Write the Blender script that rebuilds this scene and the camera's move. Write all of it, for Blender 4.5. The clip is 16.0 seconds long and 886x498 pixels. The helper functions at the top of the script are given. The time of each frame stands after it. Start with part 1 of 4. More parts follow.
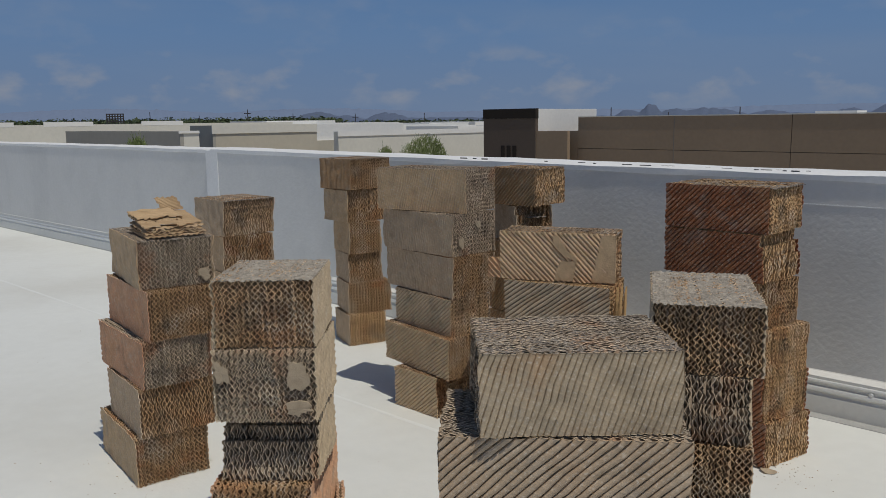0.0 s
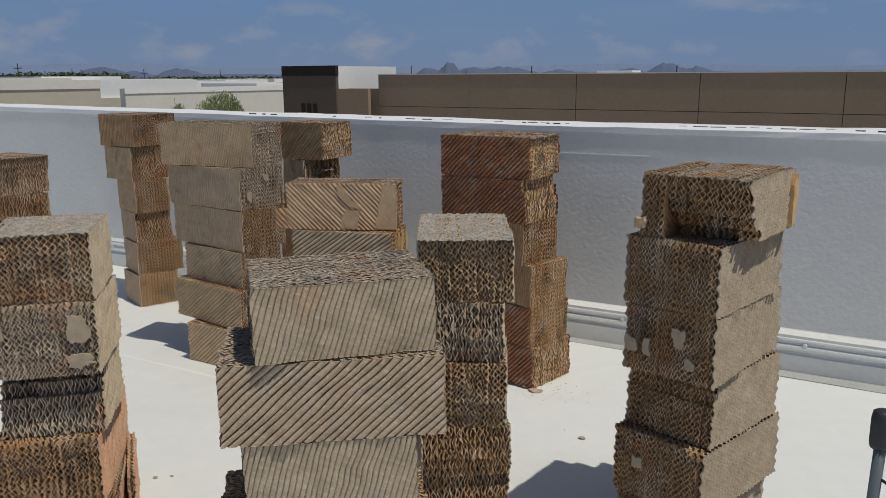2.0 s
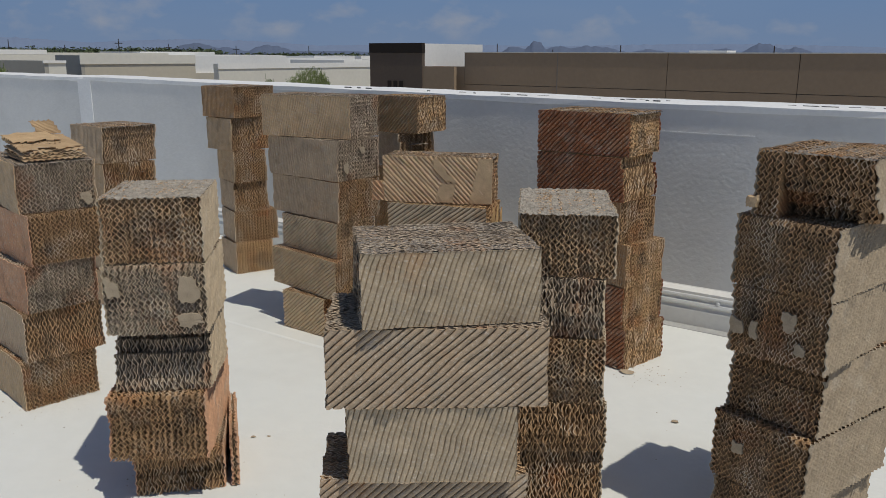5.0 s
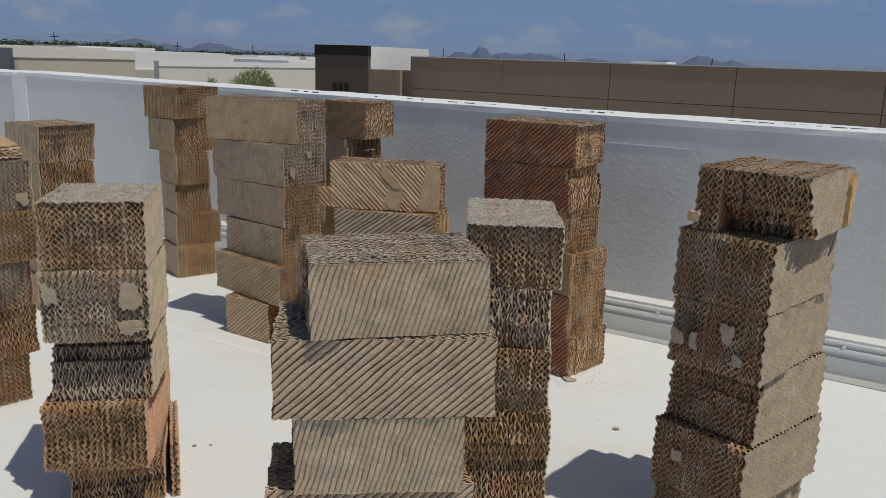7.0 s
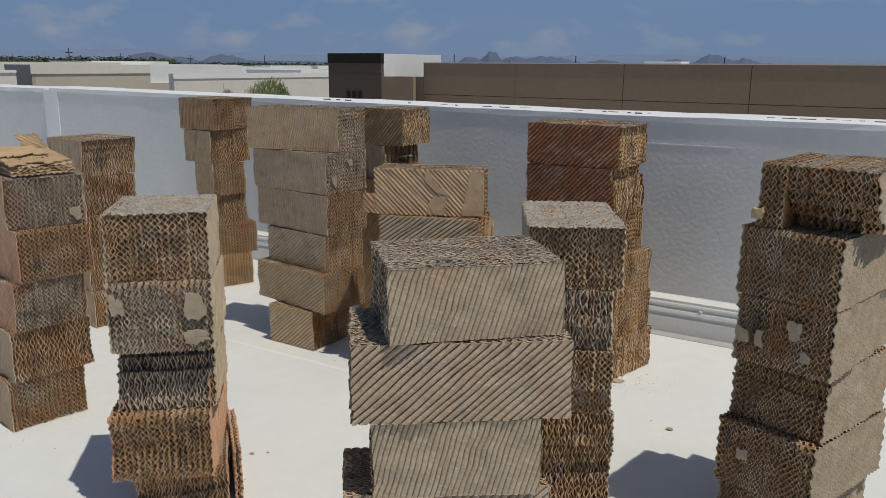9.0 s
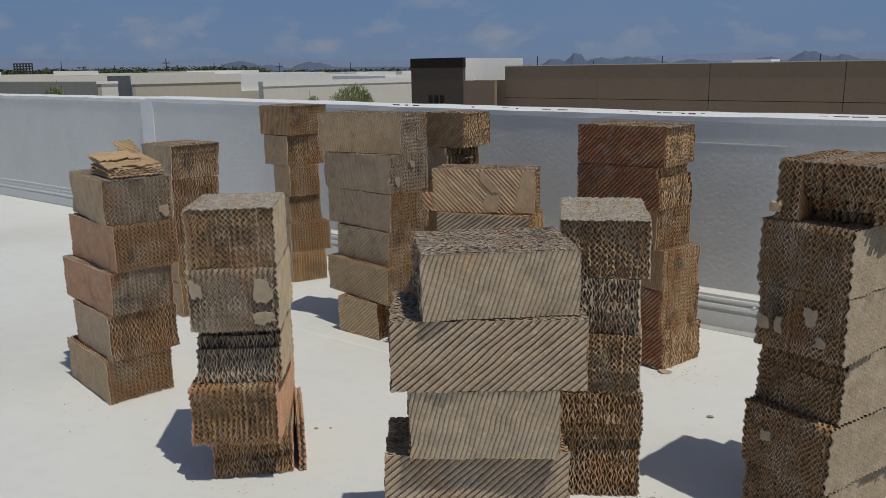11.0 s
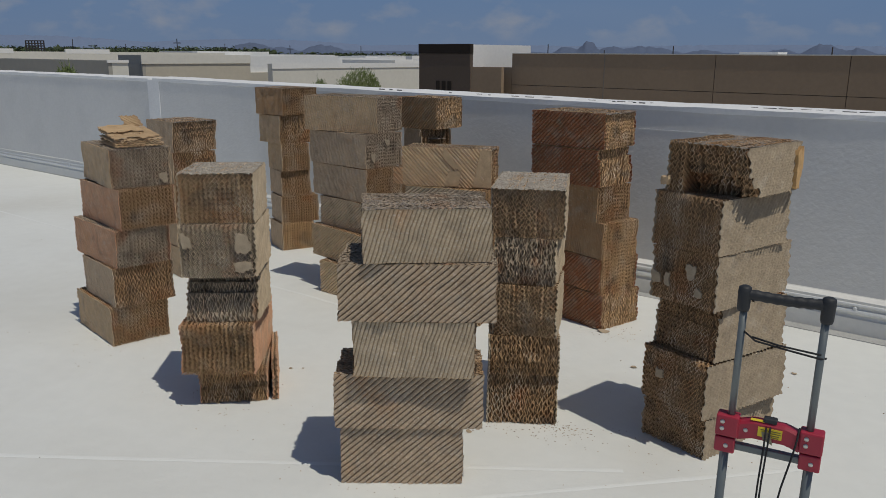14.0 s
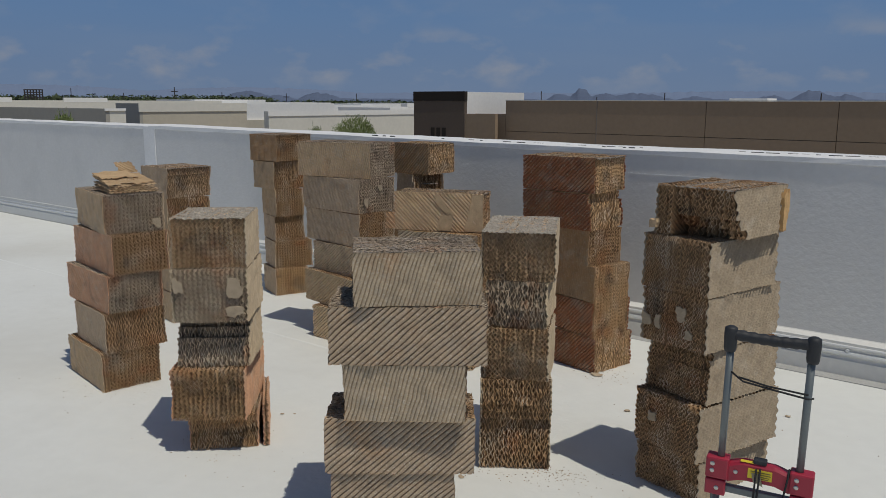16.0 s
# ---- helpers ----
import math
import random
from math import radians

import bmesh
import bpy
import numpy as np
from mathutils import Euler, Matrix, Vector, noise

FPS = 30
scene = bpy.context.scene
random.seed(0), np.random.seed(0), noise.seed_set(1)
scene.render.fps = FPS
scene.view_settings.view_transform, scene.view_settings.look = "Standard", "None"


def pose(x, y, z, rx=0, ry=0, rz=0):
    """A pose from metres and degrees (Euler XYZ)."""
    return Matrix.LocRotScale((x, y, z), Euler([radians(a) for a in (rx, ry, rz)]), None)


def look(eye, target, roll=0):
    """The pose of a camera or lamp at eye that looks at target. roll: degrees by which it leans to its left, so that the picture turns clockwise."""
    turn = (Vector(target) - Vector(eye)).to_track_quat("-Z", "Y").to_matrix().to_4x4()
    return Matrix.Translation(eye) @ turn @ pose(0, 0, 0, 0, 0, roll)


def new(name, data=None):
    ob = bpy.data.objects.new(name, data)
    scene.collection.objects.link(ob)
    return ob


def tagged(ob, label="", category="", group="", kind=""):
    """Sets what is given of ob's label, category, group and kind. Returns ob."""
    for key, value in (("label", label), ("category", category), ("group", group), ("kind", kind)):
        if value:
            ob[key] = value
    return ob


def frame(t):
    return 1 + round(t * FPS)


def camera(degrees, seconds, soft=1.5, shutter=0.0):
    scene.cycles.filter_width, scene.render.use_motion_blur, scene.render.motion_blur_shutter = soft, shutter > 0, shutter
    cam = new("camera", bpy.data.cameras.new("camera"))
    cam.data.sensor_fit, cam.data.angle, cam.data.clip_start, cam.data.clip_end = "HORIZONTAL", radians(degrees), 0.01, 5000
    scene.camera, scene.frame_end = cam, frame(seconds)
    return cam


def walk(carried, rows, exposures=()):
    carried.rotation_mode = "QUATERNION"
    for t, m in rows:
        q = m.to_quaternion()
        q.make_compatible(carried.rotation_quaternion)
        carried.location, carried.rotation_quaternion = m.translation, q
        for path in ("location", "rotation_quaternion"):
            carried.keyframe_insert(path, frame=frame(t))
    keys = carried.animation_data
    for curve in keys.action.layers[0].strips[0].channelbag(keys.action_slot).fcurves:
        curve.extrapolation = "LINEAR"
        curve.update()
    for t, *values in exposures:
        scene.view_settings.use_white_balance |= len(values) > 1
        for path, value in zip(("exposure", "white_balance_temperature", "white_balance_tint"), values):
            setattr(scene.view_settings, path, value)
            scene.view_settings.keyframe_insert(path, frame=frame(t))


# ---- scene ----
cam = camera(57.6, 16.0, soft=0.8)
PATH = [
    (0, (0.032, 0.08, 1.666), (-0.882, 1.831, 1.35), -0.7),
    (0.5, (-0.064, 0.027, 1.667), (-0.92, 1.803, 1.333), -0.9),
    (1, (-0.083, -0.019, 1.658), (-0.715, 1.837, 1.264), -0.7),
    (1.5, (0.036, -0.059, 1.658), (-0.433, 1.843, 1.257), -0.0),
    (2, (0.204, -0.072, 1.651), (-0.26, 1.828, 1.231), -0.3),
    (2.5, (0.252, -0.076, 1.645), (-0.277, 1.805, 1.218), -0.8),
    (3, (0.258, -0.081, 1.638), (-0.34, 1.78, 1.213), -1.1),
    (3.5, (0.245, -0.078, 1.636), (-0.4, 1.766, 1.206), -0.1),
    (3.7, (0.234, -0.078, 1.634), (-0.436, 1.756, 1.2), 0.3),
    (5.8, (0.103, -0.106, 1.626), (-0.487, 1.743, 1.143), 0.6),
    (6, (0.117, -0.108, 1.632), (-0.437, 1.754, 1.157), 1.1),
    (6.5, (0.151, -0.097, 1.646), (-0.351, 1.788, 1.201), 1.7),
    (7, (0.119, -0.101, 1.647), (-0.398, 1.776, 1.189), 1.9),
    (7.5, (0.015, -0.115, 1.64), (-0.541, 1.749, 1.178), 1.1),
    (8, (-0.065, -0.142, 1.645), (-0.613, 1.726, 1.183), 0.6),
    (8.2, (-0.069, -0.14, 1.637), (-0.591, 1.735, 1.178), 0.8),
    (10.3, (0.179, -0.206, 1.652), (-0.522, 1.622, 1.243), -0.6),
    (10.5, (0.209, -0.219, 1.645), (-0.518, 1.6, 1.242), -0.6),
    (11, (0.205, -0.37, 1.659), (-0.543, 1.433, 1.222), -0.8),
    (11.5, (0.246, -0.469, 1.662), (-0.485, 1.328, 1.178), -0.2),
    (12, (0.414, -0.515, 1.655), (-0.332, 1.275, 1.165), 1.1),
    (12.5, (0.54, -0.562, 1.641), (-0.237, 1.212, 1.143), 0.5),
    (13, (0.578, -0.691, 1.652), (-0.217, 1.086, 1.192), -0.7),
    (13.5, (0.592, -0.829, 1.661), (-0.185, 0.951, 1.185), -0.2),
    (14, (0.664, -0.813, 1.681), (-0.097, 0.976, 1.211), 0.4),
    (14.5, (0.695, -0.797, 1.676), (-0.054, 1.006, 1.239), -0.0),
    (15, (0.692, -0.805, 1.683), (-0.028, 1.013, 1.264), -0.3),
    (15.5, (0.692, -0.813, 1.679), (-0.044, 1.009, 1.304), 0.1),
    (16, (0.689, -0.822, 1.677), (-0.071, 0.992, 1.317), 0.2),
]
walk(cam, [(t, look(eye, target, roll)) for t, eye, target, roll in PATH],
     exposures=((0, -0.67), (1.0, -0.58), (2.0, -0.48), (3.5, -0.5), (6, -0.55), (6.5, -0.48), (7.0, -0.48), (8.0, -0.45), (10.5, -0.55), (11.5, -0.71), (12.5, -0.78), (15.5, -0.76), (16, -0.71)))

# ---- world, sun and exposure ----
SUN = Vector((0.372, -0.165, 1.0)).normalized()


def make_world():
    world = bpy.data.worlds.new("sky")
    scene.world = world
    world.use_nodes = True
    nt = world.node_tree
    nt.nodes.clear()
    out = nt.nodes.new("ShaderNodeOutputWorld")
    bg = nt.nodes.new("ShaderNodeBackground")
    sky = nt.nodes.new("ShaderNodeTexSky")
    sky.sky_type = "NISHITA"
    sky.sun_disc = False
    sky.sun_elevation = math.asin(SUN.z)
    sky.sun_rotation = math.atan2(SUN.x, SUN.y)
    sky.altitude = 300
    sky.air_density, sky.dust_density, sky.ozone_density = 1.0, 1.2, 2.0
    coord = nt.nodes.new("ShaderNodeTexCoord")
    sep = nt.nodes.new("ShaderNodeSeparateXYZ")
    nt.links.new(coord.outputs["Generated"], sep.inputs[0])
    # cumulus low over the horizon: stretched noise, only between 1 and 8 degrees up
    mp = nt.nodes.new("ShaderNodeMapping")
    mp.inputs["Scale"].default_value = (15, 15, 30)
    mp.inputs["Location"].default_value = (3.3, 1.7, 0.4)
    nt.links.new(coord.outputs["Generated"], mp.inputs[0])
    puff = nt.nodes.new("ShaderNodeTexNoise")
    puff.inputs["Scale"].default_value = 1.0
    puff.inputs["Detail"].default_value = 7
    puff.inputs["Roughness"].default_value = 0.5
    nt.links.new(mp.outputs[0], puff.inputs["Vector"])
    ramp = nt.nodes.new("ShaderNodeValToRGB")
    ramp.color_ramp.elements[0].position, ramp.color_ramp.elements[1].position = 0.52, 0.76
    nt.links.new(puff.outputs["Fac"], ramp.inputs[0])
    band = nt.nodes.new("ShaderNodeValToRGB")
    els = band.color_ramp.elements
    els[0].position, els[0].color = 0.0, (0.1, 0.1, 0.1, 1)
    els[1].position, els[1].color = 0.30, (0.12, 0.12, 0.12, 1)
    for p, c in ((0.016, 0.3), (0.035, 0.75), (0.062, 0.65), (0.09, 0.18)):
        e = els.new(p)
        e.color = (c, c, c, 1)
    nt.links.new(sep.outputs[2], band.inputs[0])
    mul = nt.nodes.new("ShaderNodeMath")
    mul.operation = "MULTIPLY"
    nt.links.new(ramp.outputs[0], mul.inputs[0])
    nt.links.new(band.outputs[0], mul.inputs[1])
    # thin high veil
    mp2 = nt.nodes.new("ShaderNodeMapping")
    mp2.inputs["Scale"].default_value = (3, 3, 14)
    nt.links.new(coord.outputs["Generated"], mp2.inputs[0])
    veil = nt.nodes.new("ShaderNodeTexNoise")
    veil.inputs["Detail"].default_value = 5
    veil.inputs["Scale"].default_value = 1.3
    nt.links.new(mp2.outputs[0], veil.inputs["Vector"])
    vr = nt.nodes.new("ShaderNodeValToRGB")
    vr.color_ramp.elements[0].position, vr.color_ramp.elements[1].position = 0.45, 0.75
    vr.color_ramp.elements[1].color = (0.3, 0.3, 0.3, 1)
    nt.links.new(veil.outputs["Fac"], vr.inputs[0])
    tone = nt.nodes.new("ShaderNodeMix")
    tone.data_type, tone.blend_type = "RGBA", "MULTIPLY"
    tone.inputs["Factor"].default_value = 1.0
    tone.inputs[7].default_value = SKY_TONE
    nt.links.new(sky.outputs[0], tone.inputs[6])
    # the lowest degrees: pale haze that deepens to blue, giving way to the clear sky above
    hz = nt.nodes.new("ShaderNodeValToRGB")
    hz.color_ramp.elements[0].color = (1, 1, 1, 1)
    hz.color_ramp.elements[1].position, hz.color_ramp.elements[1].color = 0.6, (0, 0, 0, 1)
    hz.color_ramp.elements.new(0.3).color = (1, 1, 1, 1)
    nt.links.new(sep.outputs[2], hz.inputs[0])
    low = nt.nodes.new("ShaderNodeValToRGB")
    low.color_ramp.elements[0].color = tuple(c / 10 for c in HAZE[0])
    low.color_ramp.elements[1].position, low.color_ramp.elements[1].color = 0.32, tuple(c / 10 for c in HAZE[3])
    for p, c in ((0.1, HAZE[1]), (0.2, HAZE[2])):
        low.color_ramp.elements.new(p).color = tuple(v / 10 for v in c)
    nt.links.new(sep.outputs[2], low.inputs[0])
    ten = nt.nodes.new("ShaderNodeMix")
    ten.data_type, ten.blend_type = "RGBA", "MULTIPLY"
    ten.inputs["Factor"].default_value = 1.0
    ten.inputs[7].default_value = (10, 10, 10, 1)
    nt.links.new(low.outputs[0], ten.inputs[6])
    m0 = nt.nodes.new("ShaderNodeMix")
    m0.data_type = "RGBA"
    nt.links.new(ten.outputs[2], m0.inputs[7])
    nt.links.new(hz.outputs[0], m0.inputs["Factor"])
    nt.links.new(tone.outputs[2], m0.inputs[6])
    m1 = nt.nodes.new("ShaderNodeMix")
    m1.data_type = "RGBA"
    m1.inputs[7].default_value = VEIL
    nt.links.new(vr.outputs[0], m1.inputs["Factor"])
    nt.links.new(m0.outputs[2], m1.inputs[6])
    m2 = nt.nodes.new("ShaderNodeMix")
    m2.data_type = "RGBA"
    m2.inputs[7].default_value = CLOUD
    nt.links.new(mul.outputs[0], m2.inputs["Factor"])
    nt.links.new(m1.outputs[2], m2.inputs[6])
    bg.inputs["Strength"].default_value = 0.08
    nt.links.new(m2.outputs[2], bg.inputs["Color"])
    nt.links.new(bg.outputs[0], out.inputs[0])


SKY_TONE = (0.76, 0.82, 0.94, 1)
HAZE = ((2.75, 3.85, 5.9, 10), (2.15, 3.75, 6.6, 10), (1.5, 3.2, 6.4, 10), (1.5, 2.9, 5.5, 10))
VEIL = (3.3, 4.4, 6.3, 1)
CLOUD = (5.4, 5.6, 6.2, 1)
make_world()
sun = new("sun", bpy.data.lights.new("sun", "SUN"))
sun.data.energy, sun.data.angle, sun.data.color = 3.6, radians(0.53), (1.0, 0.95, 0.84)
sun.matrix_world = look(SUN * 50, (0, 0, 0))


# ---- materials ----
def material(name, color, rough=0.85, metal=0.0, vary=0.15, scale=6.0, bump=0.0, bscale=80.0, second=None, second_amount=0.5, second_scale=2.0, by_object=False, island=0.0, gain=1.0, cells=0.0, stains=(), cross=None):
    """Surface with a broad and a fine variation, optional stains of a second colour and a fine relief, all in metres."""
    m = bpy.data.materials.new(name)
    m.use_nodes = True
    nt = m.node_tree
    b = nt.nodes["Principled BSDF"]
    b.inputs["Roughness"].default_value, b.inputs["Metallic"].default_value = rough, metal
    geo = nt.nodes.new("ShaderNodeNewGeometry")

    def tex(s, detail=4.0):
        n = nt.nodes.new("ShaderNodeTexNoise")
        n.inputs["Scale"].default_value, n.inputs["Detail"].default_value = s, detail
        nt.links.new(geo.outputs["Position"], n.inputs["Vector"])
        return n.outputs["Fac"]

    def mix(kind, fac, a, c):
        n = nt.nodes.new("ShaderNodeMix")
        n.data_type, n.blend_type = "RGBA", kind
        for sock, v in ((n.inputs["Factor"], fac), (n.inputs[6], a), (n.inputs[7], c)):
            if isinstance(v, (int, float)):
                sock.default_value = v
            elif isinstance(v, tuple):
                sock.default_value = (*v[:3], 1)
            else:
                nt.links.new(v, sock)
        return n.outputs[2]

    def ramp(v, lo, hi, a, c):
        n = nt.nodes.new("ShaderNodeMapRange")
        n.inputs[1].default_value, n.inputs[2].default_value, n.inputs[3].default_value, n.inputs[4].default_value = lo, hi, a, c
        nt.links.new(v, n.inputs[0])
        return n.outputs[0]

    base = color
    if by_object:
        info = nt.nodes.new("ShaderNodeObjectInfo")
        base = info.outputs["Color"]
    if second:
        base = mix("MIX", ramp(tex(second_scale, 6.0), 0.48, 0.68, 0.0, second_amount), base, second)
    for colour, amount, size, low, high, shift in stains:
        moved = nt.nodes.new("ShaderNodeMapping")
        moved.inputs["Location"].default_value = (shift, shift * 0.7, shift * 1.3)
        nt.links.new(geo.outputs["Position"], moved.inputs[0])
        spot = nt.nodes.new("ShaderNodeTexNoise")
        spot.inputs["Scale"].default_value, spot.inputs["Detail"].default_value = size, 4.0
        nt.links.new(moved.outputs[0], spot.inputs["Vector"])
        base = mix("MIX", ramp(spot.outputs["Fac"], low, high, 0.0, amount), base, colour)
    v = mix("MIX", 0.5, tex(scale), tex(scale * 14, 3.0))
    val = ramp(v, 0.3, 0.7, gain * (1.0 - vary), gain * (1.0 + vary))
    if by_object:
        mm = nt.nodes.new("ShaderNodeMath")
        mm.operation = "MULTIPLY"
        nt.links.new(val, mm.inputs[0])
        nt.links.new(ramp(info.outputs["Random"], 0.0, 1.0, 0.95, 1.05), mm.inputs[1])
        val = mm.outputs[0]
    if island:
        mm = nt.nodes.new("ShaderNodeMath")
        mm.operation = "MULTIPLY"
        nt.links.new(val, mm.inputs[0])
        nt.links.new(ramp(geo.outputs["Random Per Island"], 0.0, 1.0, 1 - island, 1 + island), mm.inputs[1])
        val = mm.outputs[0]
    marks = None
    if cross:
        # pressed marks where the flutes of the next sheet were glued on: its own axes in metres
        own = nt.nodes.new("ShaderNodeTexCoord")
        dot = nt.nodes.new("ShaderNodeVectorMath")
        dot.operation = "DOT_PRODUCT"
        dot.inputs[1].default_value = cross
        nt.links.new(own.outputs["Object"], dot.inputs[0])
        sine = nt.nodes.new("ShaderNodeMath")
        sine.operation = "SINE"
        nt.links.new(dot.outputs["Value"], sine.inputs[0])
        marks = ramp(sine.outputs[0], 0.5, 1.0, 0.0, 1.0)
        worn = nt.nodes.new("ShaderNodeMath")
        worn.operation = "MULTIPLY"
        nt.links.new(val, worn.inputs[0])
        nt.links.new(ramp(marks, 0.0, 1.0, 0.99, 1.07), worn.inputs[1])
        val = worn.outputs[0]
    nt.links.new(mix("MULTIPLY", 1.0, base, val), b.inputs["Base Color"])
    if bump:
        bp = nt.nodes.new("ShaderNodeBump")
        bp.inputs["Strength"].default_value, bp.inputs["Distance"].default_value = 1.0, bump
        height = tex(bscale, 5.0)
        if cells:
            # dimples where the next sheet's flutes touch
            vor = nt.nodes.new("ShaderNodeTexVoronoi")
            vor.inputs["Scale"].default_value, vor.inputs["Randomness"].default_value = 82.0, 0.55
            nt.links.new(geo.outputs["Position"], vor.inputs["Vector"])
            add = nt.nodes.new("ShaderNodeMath")
            add.operation, add.inputs[1].default_value = "MULTIPLY_ADD", cells / bump
            nt.links.new(vor.outputs["Distance"], add.inputs[0])
            nt.links.new(height, add.inputs[2])
            height = add.outputs[0]
        if marks:
            deep = nt.nodes.new("ShaderNodeMath")
            deep.operation, deep.inputs[1].default_value = "MULTIPLY_ADD", 0.0003 / bump
            nt.links.new(marks, deep.inputs[0])
            nt.links.new(height, deep.inputs[2])
            height = deep.outputs[0]
        nt.links.new(height, bp.inputs["Height"])
        nt.links.new(bp.outputs[0], b.inputs["Normal"])
    return m


ROOF = material("white_roof_membrane", (0.725, 0.735, 0.705), 0.6, vary=0.035, scale=0.7, bump=0.002, bscale=30, second=(0.56, 0.545, 0.49), second_amount=0.4, second_scale=0.6)
SEAM = material("roof_seam", (0.76, 0.77, 0.745), 0.6, vary=0.03)
WALL = material("painted_parapet", (0.68, 0.675, 0.655), 0.5, vary=0.05, scale=1.5, bump=0.0032, bscale=38, second=(0.57, 0.57, 0.555), second_amount=0.6, second_scale=1.3)
COPING = material("white_coping", (0.80, 0.80, 0.79), 0.6, vary=0.06, scale=3, bump=0.003, bscale=25)
CRACK = material("dark_sealant", (0.08, 0.08, 0.085), 0.9)
FLASH = material("white_flashing", (0.72, 0.715, 0.68), 0.6, vary=0.06, scale=2, bump=0.002, bscale=30)
SEALANT = material("grey_sealant", (0.40, 0.40, 0.385), 0.8, vary=0.15, scale=6, bump=0.002, bscale=40)
BARM = material("painted_bar", (0.72, 0.73, 0.72), 0.35, metal=0.2, vary=0.06, scale=5)
RUSTY, SOOT, LIME = (0.40, 0.155, 0.05), (0.10, 0.08, 0.062), (0.46, 0.41, 0.34)


def flutes_across(angle, along_x=True):
    """Wave vector of crossing flutes on a side sheet."""
    k = 2 * math.pi / 0.0208
    c, z = k * math.sin(radians(angle)), -k * math.cos(radians(angle))
    return (c, 0.0, z) if along_x else (0.0, c, z)


# cut fibres are paler; gains also paint shade into cells, light onto edges
PAD = material("kraft_pad", (0.3, 0.22, 0.13), 0.95, gain=0.84, vary=0.36, scale=9, bump=0.0012, bscale=420, second=(0.30, 0.25, 0.19), second_amount=0.3, second_scale=7, by_object=True, stains=((RUSTY, 0.65, 6.0, 0.56, 0.72, 3.1), (SOOT, 0.6, 7.0, 0.55, 0.7, 8.4)))
PAD_EDGE = material("cut_pad_edge", (0.5, 0.4, 0.27), 0.95, vary=0.35, scale=14, second=(0.50, 0.44, 0.35), second_amount=0.75, second_scale=9, by_object=True, gain=1.36, stains=((RUSTY, 0.6, 6.0, 0.56, 0.72, 3.1), (SOOT, 0.6, 7.0, 0.55, 0.7, 8.4)))
PAD_FACE = material("outer_pad_sheet", (0.4, 0.3, 0.2), 0.95, vary=0.22, scale=26, bump=0.0008, bscale=260, second=(0.44, 0.36, 0.26), second_amount=0.2, second_scale=6, by_object=True, cells=0.0005, cross=flutes_across(-22), stains=((SOOT, 0.4, 9.0, 0.58, 0.75, 5.0), ((0.50, 0.27, 0.12), 0.4, 5.0, 0.6, 0.75, 1.3), (LIME, 0.3, 12.0, 0.56, 0.7, 7.7), ((0.60, 0.53, 0.43), 0.55, 120.0, 0.57, 0.66, 2.2)))
PAD_WOVEN = material("dimpled_pad_sheet", (0.4, 0.3, 0.2), 0.95, vary=0.24, scale=22, bump=0.0012, bscale=200, second=(0.36, 0.29, 0.20), second_amount=0.35, second_scale=9, by_object=True, cells=0.0026, cross=flutes_across(-30, False), stains=((SOOT, 0.3, 9.0, 0.6, 0.75, 5.0), (LIME, 0.3, 12.0, 0.56, 0.7, 7.7)))
PALE_CRUST = material("pale_mineral_crust", (0.37, 0.33, 0.275), 0.95, vary=0.5, scale=40, bump=0.004, bscale=190, second=(0.26, 0.225, 0.18), second_amount=0.7, second_scale=70)
CRUST = material("mineral_crust", (0.235, 0.20, 0.165), 0.95, vary=0.6, scale=34, bump=0.005, bscale=190, second=(0.36, 0.32, 0.27), second_amount=0.6, second_scale=110)
SCALE = material("lime_scale", (0.42, 0.335, 0.235), 0.95, vary=0.22, scale=30, bump=0.002, bscale=200)
CRUMB = material("pad_crumbs", (0.36, 0.27, 0.18), 0.95, vary=0.3, scale=40, island=0.4)
RED = material("red_plastic", (0.36, 0.022, 0.045), 0.42, vary=0.08, scale=20, bump=0.0004, bscale=300)
TUBE = material("grey_tube", (0.17, 0.19, 0.19), 0.4, metal=0.35, vary=0.08, scale=20)
RUBBER = material("black_foam", (0.022, 0.024, 0.027), 0.6, vary=0.2, scale=30, bump=0.001, bscale=150)
CORD = material("black_cord", (0.015, 0.015, 0.017), 0.8, vary=0.3, scale=200)
RIVET = material("steel_rivet", (0.55, 0.53, 0.5), 0.3, metal=1.0, vary=0.1)
YELLOW = material("yellow_label", (0.72, 0.56, 0.03), 0.5, vary=0.06)
INK = material("label_ink", (0.22, 0.16, 0.03), 0.6)
TAPE = material("masking_tape", (0.52, 0.47, 0.33), 0.8, vary=0.1)
BROWN = material("brown_tilt_up", (0.35, 0.258, 0.172), 0.9, vary=0.08, scale=0.3, bump=0.004, bscale=6)
DARKB = material("dark_brown_paint", (0.13, 0.10, 0.078), 1.0, vary=0.08, scale=0.4)
BLACKB = material("black_brown_paint", (0.028, 0.021, 0.016), 1.0, vary=0.1, scale=0.4)
JOINT = material("panel_joint", (0.11, 0.085, 0.065), 0.9)
JOINTL = material("pale_joint", (0.27, 0.23, 0.19), 0.9)
CREAM = material("cream_paint", (0.75, 0.725, 0.64), 0.9, vary=0.06, scale=0.2)
WHITEB = material("white_paint", (0.89, 0.88, 0.84), 0.9, vary=0.05, scale=0.3)
TAN = material("tan_paint", (0.56, 0.51, 0.41), 0.9, vary=0.06, scale=0.2)
GREYB = material("grey_paint", (0.42, 0.40, 0.35), 0.9, vary=0.06, scale=0.2)
GLASSD = material("dark_window", (0.05, 0.055, 0.06), 0.2)
ROOFB = material("pale_roof", (0.6, 0.59, 0.56), 0.9, vary=0.08, scale=0.2)
